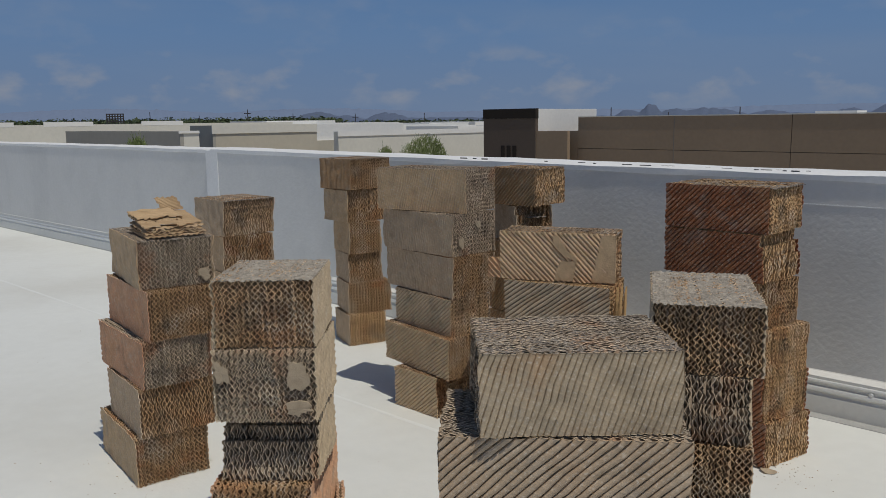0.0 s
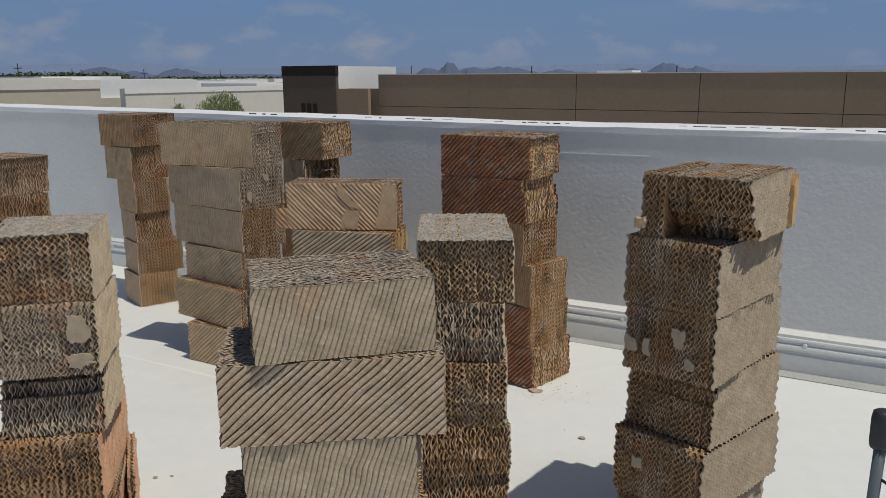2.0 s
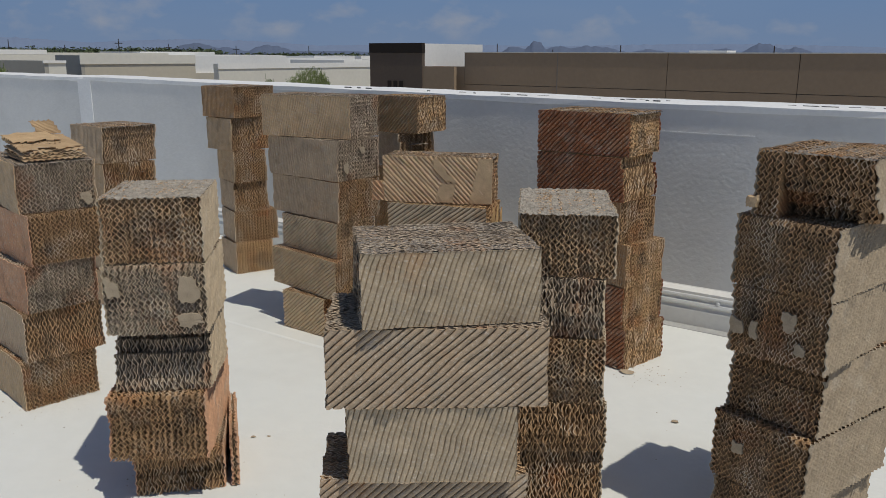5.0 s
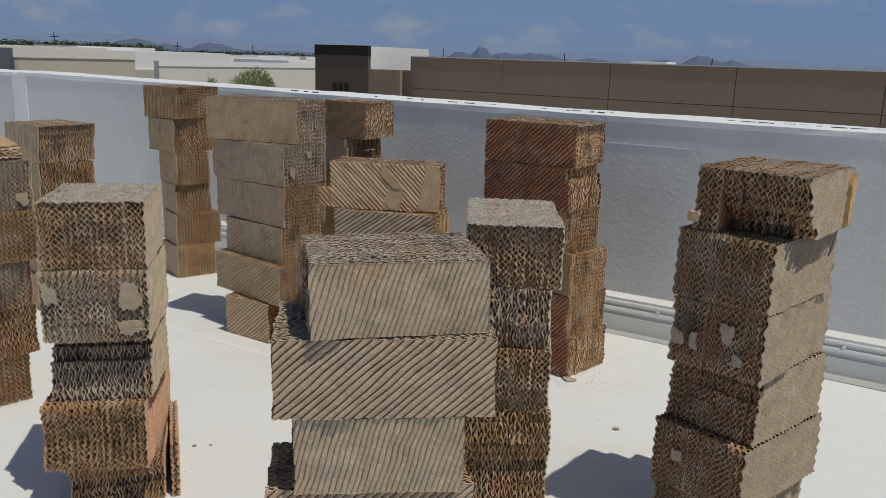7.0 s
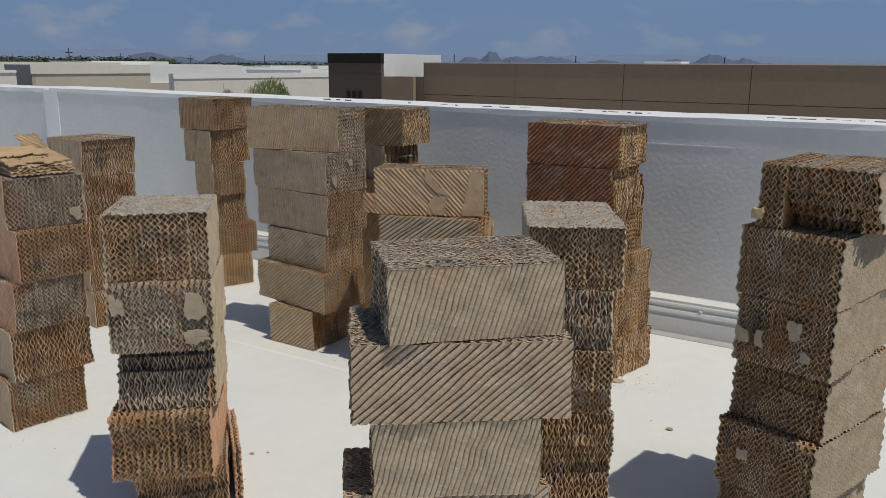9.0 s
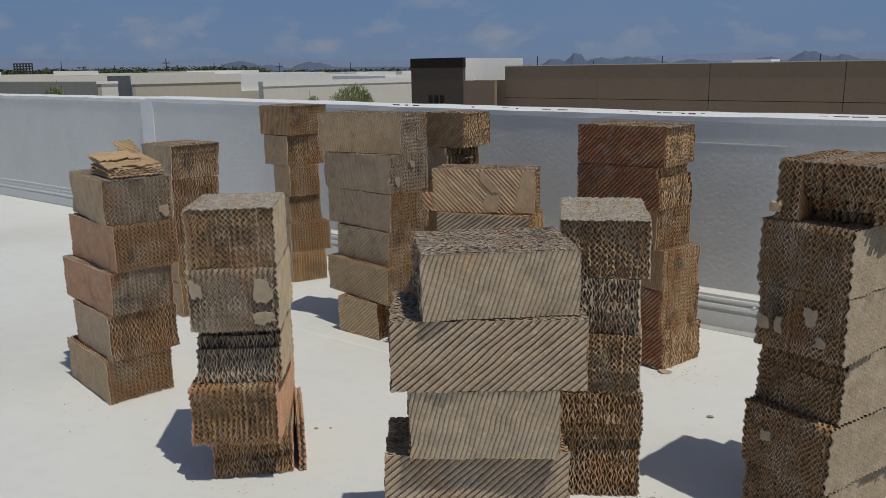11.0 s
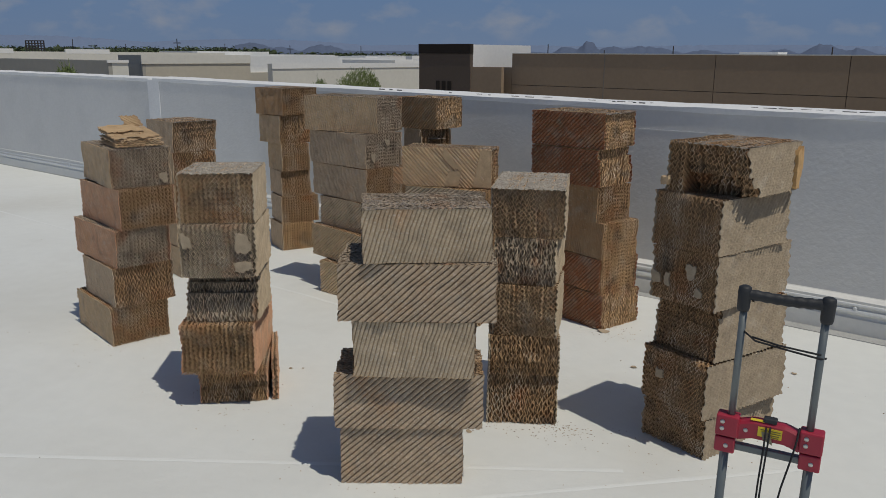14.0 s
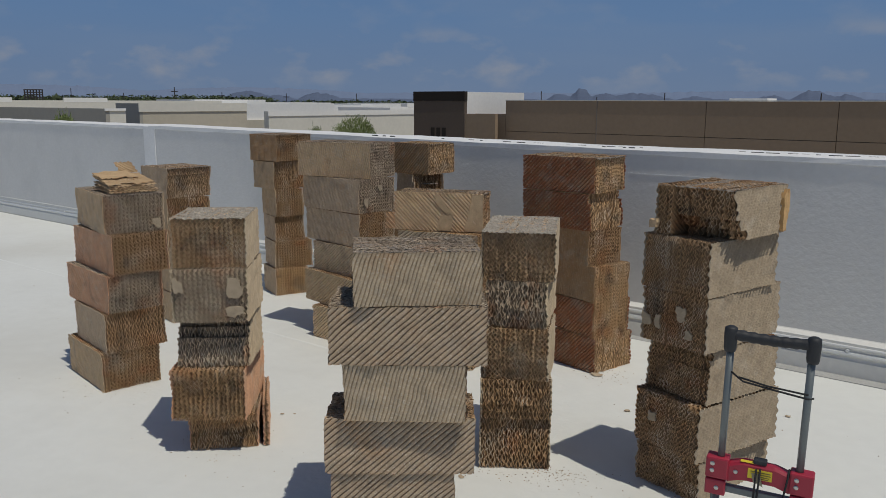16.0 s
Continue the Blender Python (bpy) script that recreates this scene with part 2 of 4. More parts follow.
GROUND = material("dry_ground", (0.40, 0.36, 0.29), 0.95, vary=0.2, scale=0.01, second=(0.12, 0.13, 0.07), second_amount=0.7, second_scale=0.004)
LEAF = material("leaf_green", (0.17, 0.215, 0.07), 0.8, vary=0.25, scale=2, island=0.45)
FAR_LEAF = material("far_foliage", (0.06, 0.082, 0.035), 0.9, vary=0.3, scale=0.15, island=0.35)
BARK = material("bark", (0.14, 0.13, 0.06), 0.9, vary=0.2)
POLE = material("weathered_pole", (0.05, 0.045, 0.045), 0.9)
# the air's haze is put into both rock colours: bluer, and paler farther off
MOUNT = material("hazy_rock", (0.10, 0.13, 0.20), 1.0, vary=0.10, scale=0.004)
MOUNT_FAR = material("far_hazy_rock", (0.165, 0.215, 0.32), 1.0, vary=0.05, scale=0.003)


# ---- mesh tools ----
def mesh_object(name, verts, faces, mat, parent=None, label="", smooth=False):
    me = bpy.data.meshes.new(name)
    me.from_pydata(verts, [], faces)
    me.materials.append(mat)
    if smooth:
        me.polygons.foreach_set("use_smooth", [True] * len(me.polygons))
    me.update()
    ob = new(name, me)
    if parent:
        ob.parent = parent
    if label:
        ob["label"] = label
    return ob


def part(name, bm, mat, parent=None, label="", smooth=False):
    me = bpy.data.meshes.new(name)
    bm.normal_update()
    bm.to_mesh(me)
    bm.free()
    me.materials.append(mat)
    if smooth:
        me.polygons.foreach_set("use_smooth", [True] * len(me.polygons))
    ob = new(name, me)
    if parent:
        ob.parent = parent
    if label:
        ob["label"] = label
    return ob


def box(bm, x0, x1, y0, y1, z0, z1, bevel=0.0, m=None):
    vs = [bm.verts.new((x, y, z)) for z in (z0, z1) for x, y in ((x0, y0), (x1, y0), (x1, y1), (x0, y1))]
    fs = [bm.faces.new([vs[i] for i in f]) for f in ((3, 2, 1, 0), (4, 5, 6, 7), (0, 1, 5, 4), (1, 2, 6, 5), (2, 3, 7, 6), (3, 0, 4, 7))]
    if bevel:
        r = bmesh.ops.bevel(bm, geom=list({e for f in fs for e in f.edges}), offset=bevel, segments=2, affect="EDGES", profile=0.5)
        vs = list({v for f in r["faces"] for v in f.verts} | {v for v in vs if v.is_valid})
    if m is not None:
        bmesh.ops.transform(bm, matrix=m, verts=[v for v in vs if v.is_valid])
    return vs


def tube(bm, points, radius, sides=10):
    """A round bar along a line of points, closed at both ends."""
    pts = [Vector(p) for p in points]
    rings = []
    for i, p in enumerate(pts):
        d = (pts[min(i + 1, len(pts) - 1)] - pts[max(i - 1, 0)]).normalized()
        a = d.orthogonal().normalized() if i == 0 else (a - d * a.dot(d)).normalized()
        b = d.cross(a)
        r = radius[i] if isinstance(radius, (list, tuple)) else radius
        rings.append([bm.verts.new(p + r * (math.cos(t) * a + math.sin(t) * b)) for t in (2 * math.pi * k / sides for k in range(sides))])
    for r0, r1 in zip(rings, rings[1:]):
        for k in range(sides):
            bm.faces.new((r0[k], r0[(k + 1) % sides], r1[(k + 1) % sides], r1[k]))
    bm.faces.new(rings[0][::-1])
    bm.faces.new(rings[-1])


def structure(ob, label, category):
    return tagged(ob, label, category, kind="structure")


# ---- roof, parapet and flashing ----
WALL_ANGLE = -15.5
WALL_AT = pose(0.3, 4.8, 0, 0, 0, WALL_ANGLE)  # local x along the parapet, y away from the roof


def build_roof():
    bm = bmesh.new()
    box(bm, -26, 26, -22, 0.34, -0.35, 0.0)
    ob = part("floor", bm, ROOF)
    ob.matrix_world = WALL_AT
    structure(ob, "white coated flat roof with faint dirt stains", "roof")
    bm = bmesh.new()
    box(bm, -26, 26, -22, 0.3, -9.0, -0.36)
    ob = part("wall_below", bm, CREAM)
    ob.matrix_world = WALL_AT
    structure(ob, "plain outer walls under the roof", "wall")


def build_parapet():
    for name, x0, x1, front, top in (("wall_north", -6.75, 26.0, 0.05, 1.345), ("wall_west_run", -26.0, -6.754, 0.09, 1.335)):
        bm = bmesh.new()
        lift = lambda x: 0.044 * min(1.0, max(0.0, (-1.0 - x) / 5.7)) + 0.008 * min(1.0, max(0.0, (-6.754 - x) / 4.0))
        cuts = [x0, -1.0, x1] if x0 < -1.0 < x1 else [x0, -10.0, x1]
        for c0, c1 in zip(cuts, cuts[1:]):
            for v in box(bm, c0, c1, front, 0.30, -0.3, top - 0.02):
                v.co.z += lift(v.co.x) if v.co.z > 0.5 else 0.0
        bmesh.ops.remove_doubles(bm, verts=bm.verts, dist=1e-5)
        ob = part(name, bm, WALL)
        ob.matrix_world = WALL_AT
        structure(ob, "blue-grey shaded painted parapet wall", "wall")
        bm = bmesh.new()
        rng = random.Random(4)
        xs = [x0 + (x1 - x0) * i / 150 for i in range(151)]
        rows = []
        for x in xs:
            w = lambda s: rng.uniform(-s, s)
            rows.append([bm.verts.new((v[0], v[1], v[2] + lift(x))) for v in ((x, front - 0.007 + w(0.002), top - 0.035 + w(0.004)), (x, front - 0.007 + w(0.002), top + w(0.003)), (x, front + 0.05, top + 0.012 + w(0.003)), (x, 0.30, top + 0.015 + w(0.003)), (x, 0.315, top - 0.03))])
        for a, b in zip(rows, rows[1:]):
            for k in range(4):
                bm.faces.new((a[k], b[k], b[k + 1], a[k + 1]))
            bm.faces.new((a[4], b[4], b[0], a[0]))
        bm.faces.new(rows[0])
        bm.faces.new(rows[-1][::-1])
        cap = part("coping", bm, COPING)
        cap.matrix_world = WALL_AT
        structure(cap, "bright white coated coping on the parapet", "coping")
    # pilaster at the step of the wall
    bm = bmesh.new()
    box(bm, -6.86, -6.63, 0.044, 0.2, 0.0, 1.372, 0.003)
    ob = part("trim", bm, COPING)
    ob.matrix_world = WALL_AT
    structure(ob, "white vertical cover strip on the parapet", "trim")
    # dark broken sealant lines on the coping
    bm = bmesh.new()
    rng = random.Random(8)
    for x0, x1, gap in ((-0.95, -0.6, 0.03), (0.1, 0.75, 0.05), (1.3, 1.8, 0.12), (-3.2, -2.9, 0.1), (-2.4, -1.0, 0.3), (0.8, 4.0, 0.16)):
        x = x0
        while x < x1:
            w = rng.uniform(0.02, 0.09)
            y = 0.085 + rng.uniform(-0.01, 0.02)
            z = 1.357 + lift(x)
            box(bm, x, x + w, y, y + rng.uniform(0.002, 0.005), z - 0.006, z + 0.003)
            x += w + rng.uniform(0.2, 1.0) * gap
    ob = part("sealant", bm, CRACK)
    ob.matrix_world = WALL_AT
    structure(ob, "dark cracked sealant line on the coping", "sealant")
    # faint horizontal paint seam
    bm = bmesh.new()
    box(bm, -0.66, -0.05, 0.047, 0.0515, 1.176, 1.181)
    ob = part("paint_seam", bm, COPING)
    ob.matrix_world = WALL_AT
    structure(ob, "thin pale seam on the parapet wall", "seam")
    # base flashing: the membrane turned up, held by two clamping bars with bolts; its foot runs out towards the east
    xs = [-26, -12] + [-9.0 + 0.5 * i for i in range(33)] + [26]
    foot = lambda x: -0.10 - 0.0172 * (min(max(x, -9.0), 3.0) - 1.0)
    heel = lambda x: max(-0.014, foot(x) + 0.008)
    rng = random.Random(17)

    def strip(profile, mat, name, label=""):
        bm = bmesh.new()
        rings = [[bm.verts.new((x, y + rng.uniform(-0.0015, 0.0015), max(0.0, z + rng.uniform(-0.0015, 0.0015)))) for y, z in profile(x)] for x in xs]
        for r0, r1 in zip(rings, rings[1:]):
            for k in range(len(r0)):
                bm.faces.new((r0[k], r1[k], r1[(k + 1) % len(r0)], r0[(k + 1) % len(r0)]))
        bmesh.ops.recalc_face_normals(bm, faces=bm.faces)
        return part(name, bm, mat, None, label)

    base = strip(lambda x: [(heel(x), 0.0), (heel(x), 0.108), (heel(x) + 0.010, 0.116), (heel(x) + 0.016, 0.126), (heel(x) + 0.018, 0.218), (0.046 if x > -6.75 else 0.086, 0.238), (0.055 if x > -6.75 else 0.095, 0.250), (0.12, 0.0)], FLASH, "baseboard")
    base.matrix_world = WALL_AT
    structure(base, "white coated base flashing along the parapet", "flashing")
    seal = strip(lambda x: [(foot(x), 0.0), (foot(x), 0.004), (heel(x) - 0.002, 0.012), (heel(x) - 0.002, 0.0)], SEALANT, "sealant_strip", "grey sealant strip at the foot")
    seal.parent = base
    for dy, z, r in ((0.014, 0.148, 0.016), (0.016, 0.192, 0.010)):
        bm = bmesh.new()
        tube(bm, [(x, heel(x) + dy, z + rng.uniform(-0.001, 0.001)) for x in xs], r, 8)
        part("clamping_bar", bm, BARM, base)
    for i in range(22):
        bm = bmesh.new()
        x = -9.0 + i * 0.52
        tube(bm, [(x, heel(x) + 0.02, 0.170), (x, heel(x) + 0.004, 0.170), (x, heel(x), 0.170)], [0.013, 0.013, 0.008], 8)
        part("bolt", bm, BARM, base)


def build_roof_marks():
    """Welded seams of the membrane, scuffs and blown crumbs."""
    for x, y, length, ang in ((-2.4, 1.3, 5.5, 21), (0.0, 2.05, 2.2, 33), (-5.0, 4.6, 7.0, -15.5)):
        bm = bmesh.new()
        n = 40
        rng = random.Random(int(length * 10))
        lines = [[bm.verts.new((length * (i / n - 0.5), side + rng.uniform(-0.002, 0.002), z)) for i in range(n + 1)] for side, z in ((-0.016, 0.0006), (-0.006, 0.0022), (0.006, 0.0022), (0.016, 0.0006))]
        for b, a in zip(lines, lines[1:]):
            for i in range(n):
                bm.faces.new((b[i], b[i + 1], a[i + 1], a[i]))
        ob = part("membrane_seam", bm, SEAM)
        ob.matrix_world = pose(x, y, 0, 0, 0, ang)
        structure(ob, "faint raised seam of the white roof membrane", "seam")


build_roof()
build_parapet()
build_roof_marks()


# ---- corrugated cooling pads ----
PITCH, WAVE = 0.0108, 0.0208
RISE = ((0.0, -1.0), (0.17, -0.52), (0.34, 0.52), (0.5, 1.0), (0.67, 0.52), (0.83, -0.52), (1.0, -1.0))
RIDGE = ((0.0, -1.0), (0.13, 0.5), (0.32, 0.92), (0.5, 1.0), (0.68, 0.92), (0.87, 0.5), (1.0, -1.0))  # steep flutes seen flat on
FOLD = ((0.0, -1.0), (0.34, 0.75), (0.5, 1.0), (0.84, -0.75), (1.0, -1.0))  # simpler, for pads that stay far off


def clip(poly, axis, limit, sign):
    out = []
    for i, p in enumerate(poly):
        q = poly[i - 1]
        a, b = sign * (q[axis] - limit), sign * (p[axis] - limit)
        if (a < 0) != (b < 0):
            t = a / (a - b)
            out.append(tuple(q[k] + t * (p[k] - q[k]) for k in range(3)))
        if b >= 0:
            out.append(p)
    return out


def sheet(s0, s1, z0, z1, angle, amp, off, phase, foot=True, head=True, thick=0.0029, rise=RISE, wave=WAVE):
    """One corrugated sheet over a rectangle in (s, z): ridges run at the angle, folds are flat facets; its cut edges are capped.
    Gives vertices (s, n, z), the faces of the sheet and those of its cut edges."""
    ca, sa = math.cos(radians(angle)), math.sin(radians(angle))
    cs = [(s, z) for s in (s0, s1) for z in (z0, z1)]
    # r is across the ridges, q along them
    rs, qs = [s * sa - z * ca for s, z in cs], [s * ca + z * sa for s, z in cs]
    r0, r1, q0, q1 = min(rs), max(rs), min(qs) - 0.01, max(qs) + 0.01
    verts, faces, rims = [], [], []
    bounds = [(0, s0), (0, s1)] + ([(1, z0)] if foot else []) + ([(1, z1)] if head else [])
    h = thick / 2
    k = math.floor((r0 - phase) / wave)
    while phase + k * wave < r1:
        for (p0, w0), (p1, w1) in zip(rise, rise[1:]):
            a, b = phase + (k + p0) * wave, phase + (k + p1) * wave
            if b < r0 or a > r1:
                continue
            poly = [(r * sa + q * ca, -r * ca + q * sa, off + amp * w) for r, q, w in ((a, q0, w0), (b, q0, w1), (b, q1, w1), (a, q1, w0))]
            for axis, limit, sign in ((0, s0, 1), (0, s1, -1), (1, z0, 1), (1, z1, -1)):
                poly = clip(poly, axis, limit, sign)
                if len(poly) < 3:
                    break
            if len(poly) < 3:
                continue
            n = len(verts)
            verts += [(s, w, z) for s, z, w in poly]
            faces.append(tuple(range(n, n + len(poly))))
            for i, p in enumerate(poly):
                o = poly[i - 1]
                for axis, limit in bounds:
                    if abs(p[axis] - limit) < 1e-7 and abs(o[axis] - limit) < 1e-7:
                        n = len(verts)
                        verts += [(o[0], o[2] + e, o[1]) for e in (-h, 0, h)] + [(p[0], p[2] + e, p[1]) for e in (-h, 0, h)]
                        rims += [(n, n + 1, n + 4, n + 3), (n + 1, n + 2, n + 5, n + 4)]
                        break
        k += 1
    return verts, faces, rims


def warped(v, seed, fine=1.0):
    """Age: the paper sags and bulges a little, at hand's width and at finger's width."""
    p = Vector(v)
    q = noise.noise_vector(p * 17 + Vector((seed, 0, 0))) * 0.006 + noise.noise_vector(p * 70 + Vector((0, seed, 0))) * 0.0028 * fine
    q.z *= 0.55
    if p.z < 0.01:
        q.z = 0
    return p + q


def welded(name, verts, faces, rims, mats, parent, seed=0, smooth=False, fine=1.0):
    """One mesh object with coinciding corners made one; mats: for the faces and for the cut edges."""
    index, keep, to = {}, [], []
    for v in verts:
        key = (round(v[0], 5), round(v[1], 5), round(v[2], 5))
        if key not in index:
            index[key] = len(keep)
            keep.append(warped(v, seed, fine))
        to.append(index[key])
    polys, kinds = [], []
    for kind, group in ((0, faces), (1, rims)):
        for f in group:
            g = []
            for k in f:
                if to[k] not in g:
                    g.append(to[k])
            if len(g) > 2:
                polys.append(g)
                kinds.append(kind)
    me = bpy.data.meshes.new(name)
    me.from_pydata(keep, [], polys)
    for m in mats:
        me.materials.append(m)
    me.polygons.foreach_set("material_index", kinds)
    if smooth:
        me.polygons.foreach_set("use_smooth", [k == 0 for k in kinds])
    me.update()
    ob = new(name, me)
    ob.parent = parent
    return ob


def cooling_pad(x, y, z, yaw, a, b, h, normal, outer, inner, tint, face_tint, label, seed, cut=None, crust=0.0, group="stacked cooling pads"):
    """A block of upright corrugated kraft sheets glued crosswise. a: length along local x, b: along local y; normal: the axis across the sheets;
    outer: flute angle of the two side sheets; inner: of those between, which cross; cut: how far the open end is crushed in at its foot, middle and top."""
    rng = random.Random(seed)
    top = tagged(new("cooling_pad"), label, "cooling pad", group)
    top.matrix_world = pose(x, y, z + 0.001, 0, 0, yaw)
    long_s, long_n = (a, b) if normal == "y" else (b, a)
    count = max(3, round(long_n / PITCH))
    pitch = long_n / count
    # the two kinds of sheets meet crest to crest on the open end that was sawn, so that it shows rows of eyes
    wave = 0.0178 if inner < 50 else 0.0205
    sawn = (long_s / 2 if normal == "y" else -long_s / 2) * math.sin(radians(inner))
    ph = sawn, wave / 2 - sawn
    loose = 0.0016 + (0.0022 if cut else 0.0) + (0.001 if inner > 50 else 0.0)
    relief = {1: 0.32, 2: 0.36, 4: 0.5, 5: 0.72, 6: 0.6, 8: 0.66, 9: 0.36, 10: 0.56, 11: 0.42}.get(seed // 20, 0.5)
    drift = [0.0, 0.0]
    crush = cut or (0.0, 0.0, 0.0)
    crush = [max(0.0, d + rng.uniform(-0.002, 0.011)) for d in crush[:3]] + list(crush[3:])
    steps = 4 if y > 3.3 else 5
    levels = []
    for j in range(steps):
        f = (j + 0.5) / steps * 2
        levels.append((j / steps, (j + 1) / steps, crush[0] + (crush[1] - crush[0]) * f if f < 1 else crush[1] + (crush[2] - crush[1]) * (f - 1)))
    for i in range(count):
        drift = [0.75 * d + rng.gauss(0, 0.0014) for d in drift]
        kind = (i if normal == "y" else count - 1 - i) % 2
        ang = outer if i in (0, count - 1) else (inner, -inner)[kind]
        s0, s1 = -long_s / 2 + drift[0] + rng.uniform(0, 0.004), long_s / 2 + drift[1] - rng.uniform(0, 0.004)
        z0, z1 = rng.uniform(0, 0.002), h - 0.002 - rng.uniform(0, 0.004)
        if rng.random() < 0.12:
            s0 += rng.uniform(0.001, 0.005)
        if rng.random() < 0.12:
            s1 -= rng.uniform(0.001, 0.005)
        off = -long_n / 2 + (i + 0.5) * pitch
        phase = ph[kind] + rng.gauss(0, loose)
        vs, fs, rs = [], [], []
        face = i in (0, count - 1)
        shape, pleat = FOLD if y > 3.3 else RISE, WAVE
        if face and normal == "y":
            # broad worn ridges outwards, narrow grooves between them
            shape, pleat = [(p, -w if i == 0 else w) for p, w in RIDGE], 0.0152 if abs(outer) >= 70 else 0.0184
        for j, (l0, l1, by) in enumerate(levels):
            if len(crush) > 3 and i < crush[3] * count:
                by = 0.0
            w, w2 = by * rng.uniform(0.8, 1.12) + abs(rng.gauss(0, 0.003)), abs(rng.gauss(0, 0.0022))
            lo, hi = (s0 + w, s1 - w2) if normal == "x" else (s0 + w2, s1 - w)
            v, f, r = sheet(lo, hi, max(z0, l0 * h), min(z1, l1 * h), ang, pitch * ((0.32 if abs(outer) >= 70 and normal == "y" else relief) if face else 0.415), off, phase, j == 0, j == steps - 1, 0.0034 if y > 3.3 else 0.0029, shape, pleat if face else wave)
            fs += [tuple(k + len(vs) for k in p) for p in f]
            rs += [tuple(k + len(vs) for k in p) for p in r]
            vs += v
        if normal == "x":
            vs = [(n, s, zz) for s, n, zz in vs]
        ob = welded("corrugated_sheet", vs, fs, rs, ((PAD_FACE if normal == "y" else PAD_WOVEN) if face else PAD, PAD_EDGE), top, seed, fine=0.4 if face else 1.0)
        ob.color = (*(face_tint if face else tint), 1)
    if crust:
        # lime and dust that fill the cells just under the upper edges
        cell, inset = (0.0065, 0.012) if crust < 0.01 else (0.012, 0.13)
        nx, ny = max(4, int(a / cell)), max(4, int(b / cell))
        vs = [((i / nx - 0.5) * (a - inset), (j / ny - 0.5) * (b - inset), h - crust - 0.002 + rng.uniform(-0.0045, 0.0045)) for j in range(ny + 1) for i in range(nx + 1)]
        fs = [(j * (nx + 1) + i, j * (nx + 1) + i + 1, (j + 1) * (nx + 1) + i + 1, (j + 1) * (nx + 1) + i) for j in range(ny) for i in range(nx)]
        mesh_object("mineral_crust", vs, fs, PALE_CRUST if 0 < crust < 0.003 else CRUST, top, "grey mineral crust")
    return top


TANC, GREYC, PINKC, RUSTC, BROWNC, PALEC, GOLDC, DUSTC, DRYC, TANF, FLUTEC = (0.49, 0.325, 0.185), (0.445, 0.345, 0.245), (0.55, 0.315, 0.19), (0.31, 0.118, 0.052), (0.40, 0.245, 0.125), (0.455, 0.362, 0.248), (0.56, 0.355, 0.18), (0.50, 0.375, 0.255), (0.37, 0.296, 0.207), (0.56, 0.405, 0.25), (0.425, 0.322, 0.22)

# each stack from its foot up: x, y, foot height, turn, length, depth, height
STACK_A = [
    (-3.037, 2.807, 0, -25.2, 0.592, 0.344, 0.234),
    (-2.97, 2.815, 0.234, -24.9, 0.5, 0.363, 0.234),
    (-3.013, 2.828, 0.468, -23.2, 0.631, 0.327, 0.224),
    (-2.965, 2.852, 0.692, -24.4, 0.622, 0.333, 0.233),
    (-2.978, 2.877, 0.925, -29.6, 0.593, 0.351, 0.227),
]
STACK_B = [
    (-1.832, 2.359, 0, 31.4, 0.332, 0.469, 0.177),
    (-1.853, 2.333, 0.177, 25.8, 0.355, 0.55, 0.25),
    (-1.813, 2.306, 0.427, 25.1, 0.343, 0.361, 0.23),
    (-1.808, 2.301, 0.657, 26.2, 0.354, 0.429, 0.255),
    (-1.825, 2.323, 0.911, 27.4, 0.351, 0.422, 0.234),
]
STACK_C = [
    (-3.34, 5.154, 0, -37.3, 0.343, 0.297, 0.239),
    (-3.336, 5.201, 0.239, -40.3, 0.35, 0.338, 0.232),
    (-3.367, 5.196, 0.471, -38.1, 0.357, 0.272, 0.215),
    (-3.38, 5.2, 0.686, -35.4, 0.352, 0.26, 0.237),
    (-3.404, 5.217, 0.923, -24, 0.346, 0.35, 0.242),
    (-3.398, 5.22, 1.166, -16.6, 0.373, 0.391, 0.231),
]
STACK_I = [
    (-2.135, 4.129, 0, -16.8, 0.361, 0.347, 0.24),
    (-2.141, 4.155, 0.24, -24.4, 0.623, 0.319, 0.235),
    (-2.122, 4.181, 0.475, -24.2, 0.537, 0.292, 0.212),
    (-2.152, 4.224, 0.687, -23.1, 0.633, 0.327, 0.233),
    (-2.159, 4.223, 0.92, -19.7, 0.615, 0.345, 0.233),
    (-2.182, 4.238, 1.153, -5.5, 0.624, 0.323, 0.245),
]
STACK_H = [
    (-1.264, 3.897, 0, -0.1, 0.5, 0.3, 0.218),
    (-1.264, 3.897, 0.218, -0.1, 0.5, 0.3, 0.218),
    (-1.264, 3.897, 0.436, -0.1, 0.5, 0.3, 0.218),
    (-1.264, 3.897, 0.654, 1.1, 0.543, 0.298, 0.218),
    (-1.292, 3.91, 0.873, 7.5, 0.587, 0.225, 0.244),
]
STACK_J = [
    (-1.847, 4.819, 0, -30, 0.4, 0.3, 0.228),
    (-1.847, 4.819, 0.228, -30, 0.4, 0.3, 0.228),
    (-1.846, 4.819, 0.456, -30, 0.4, 0.3, 0.228),
    (-1.846, 4.819, 0.683, -30, 0.4, 0.3, 0.228),
    (-1.846, 4.819, 0.911, -40.1, 0.438, 0.251, 0.228),
    (-1.852, 4.841, 1.139, -15.3, 0.377, 0.313, 0.232),
]
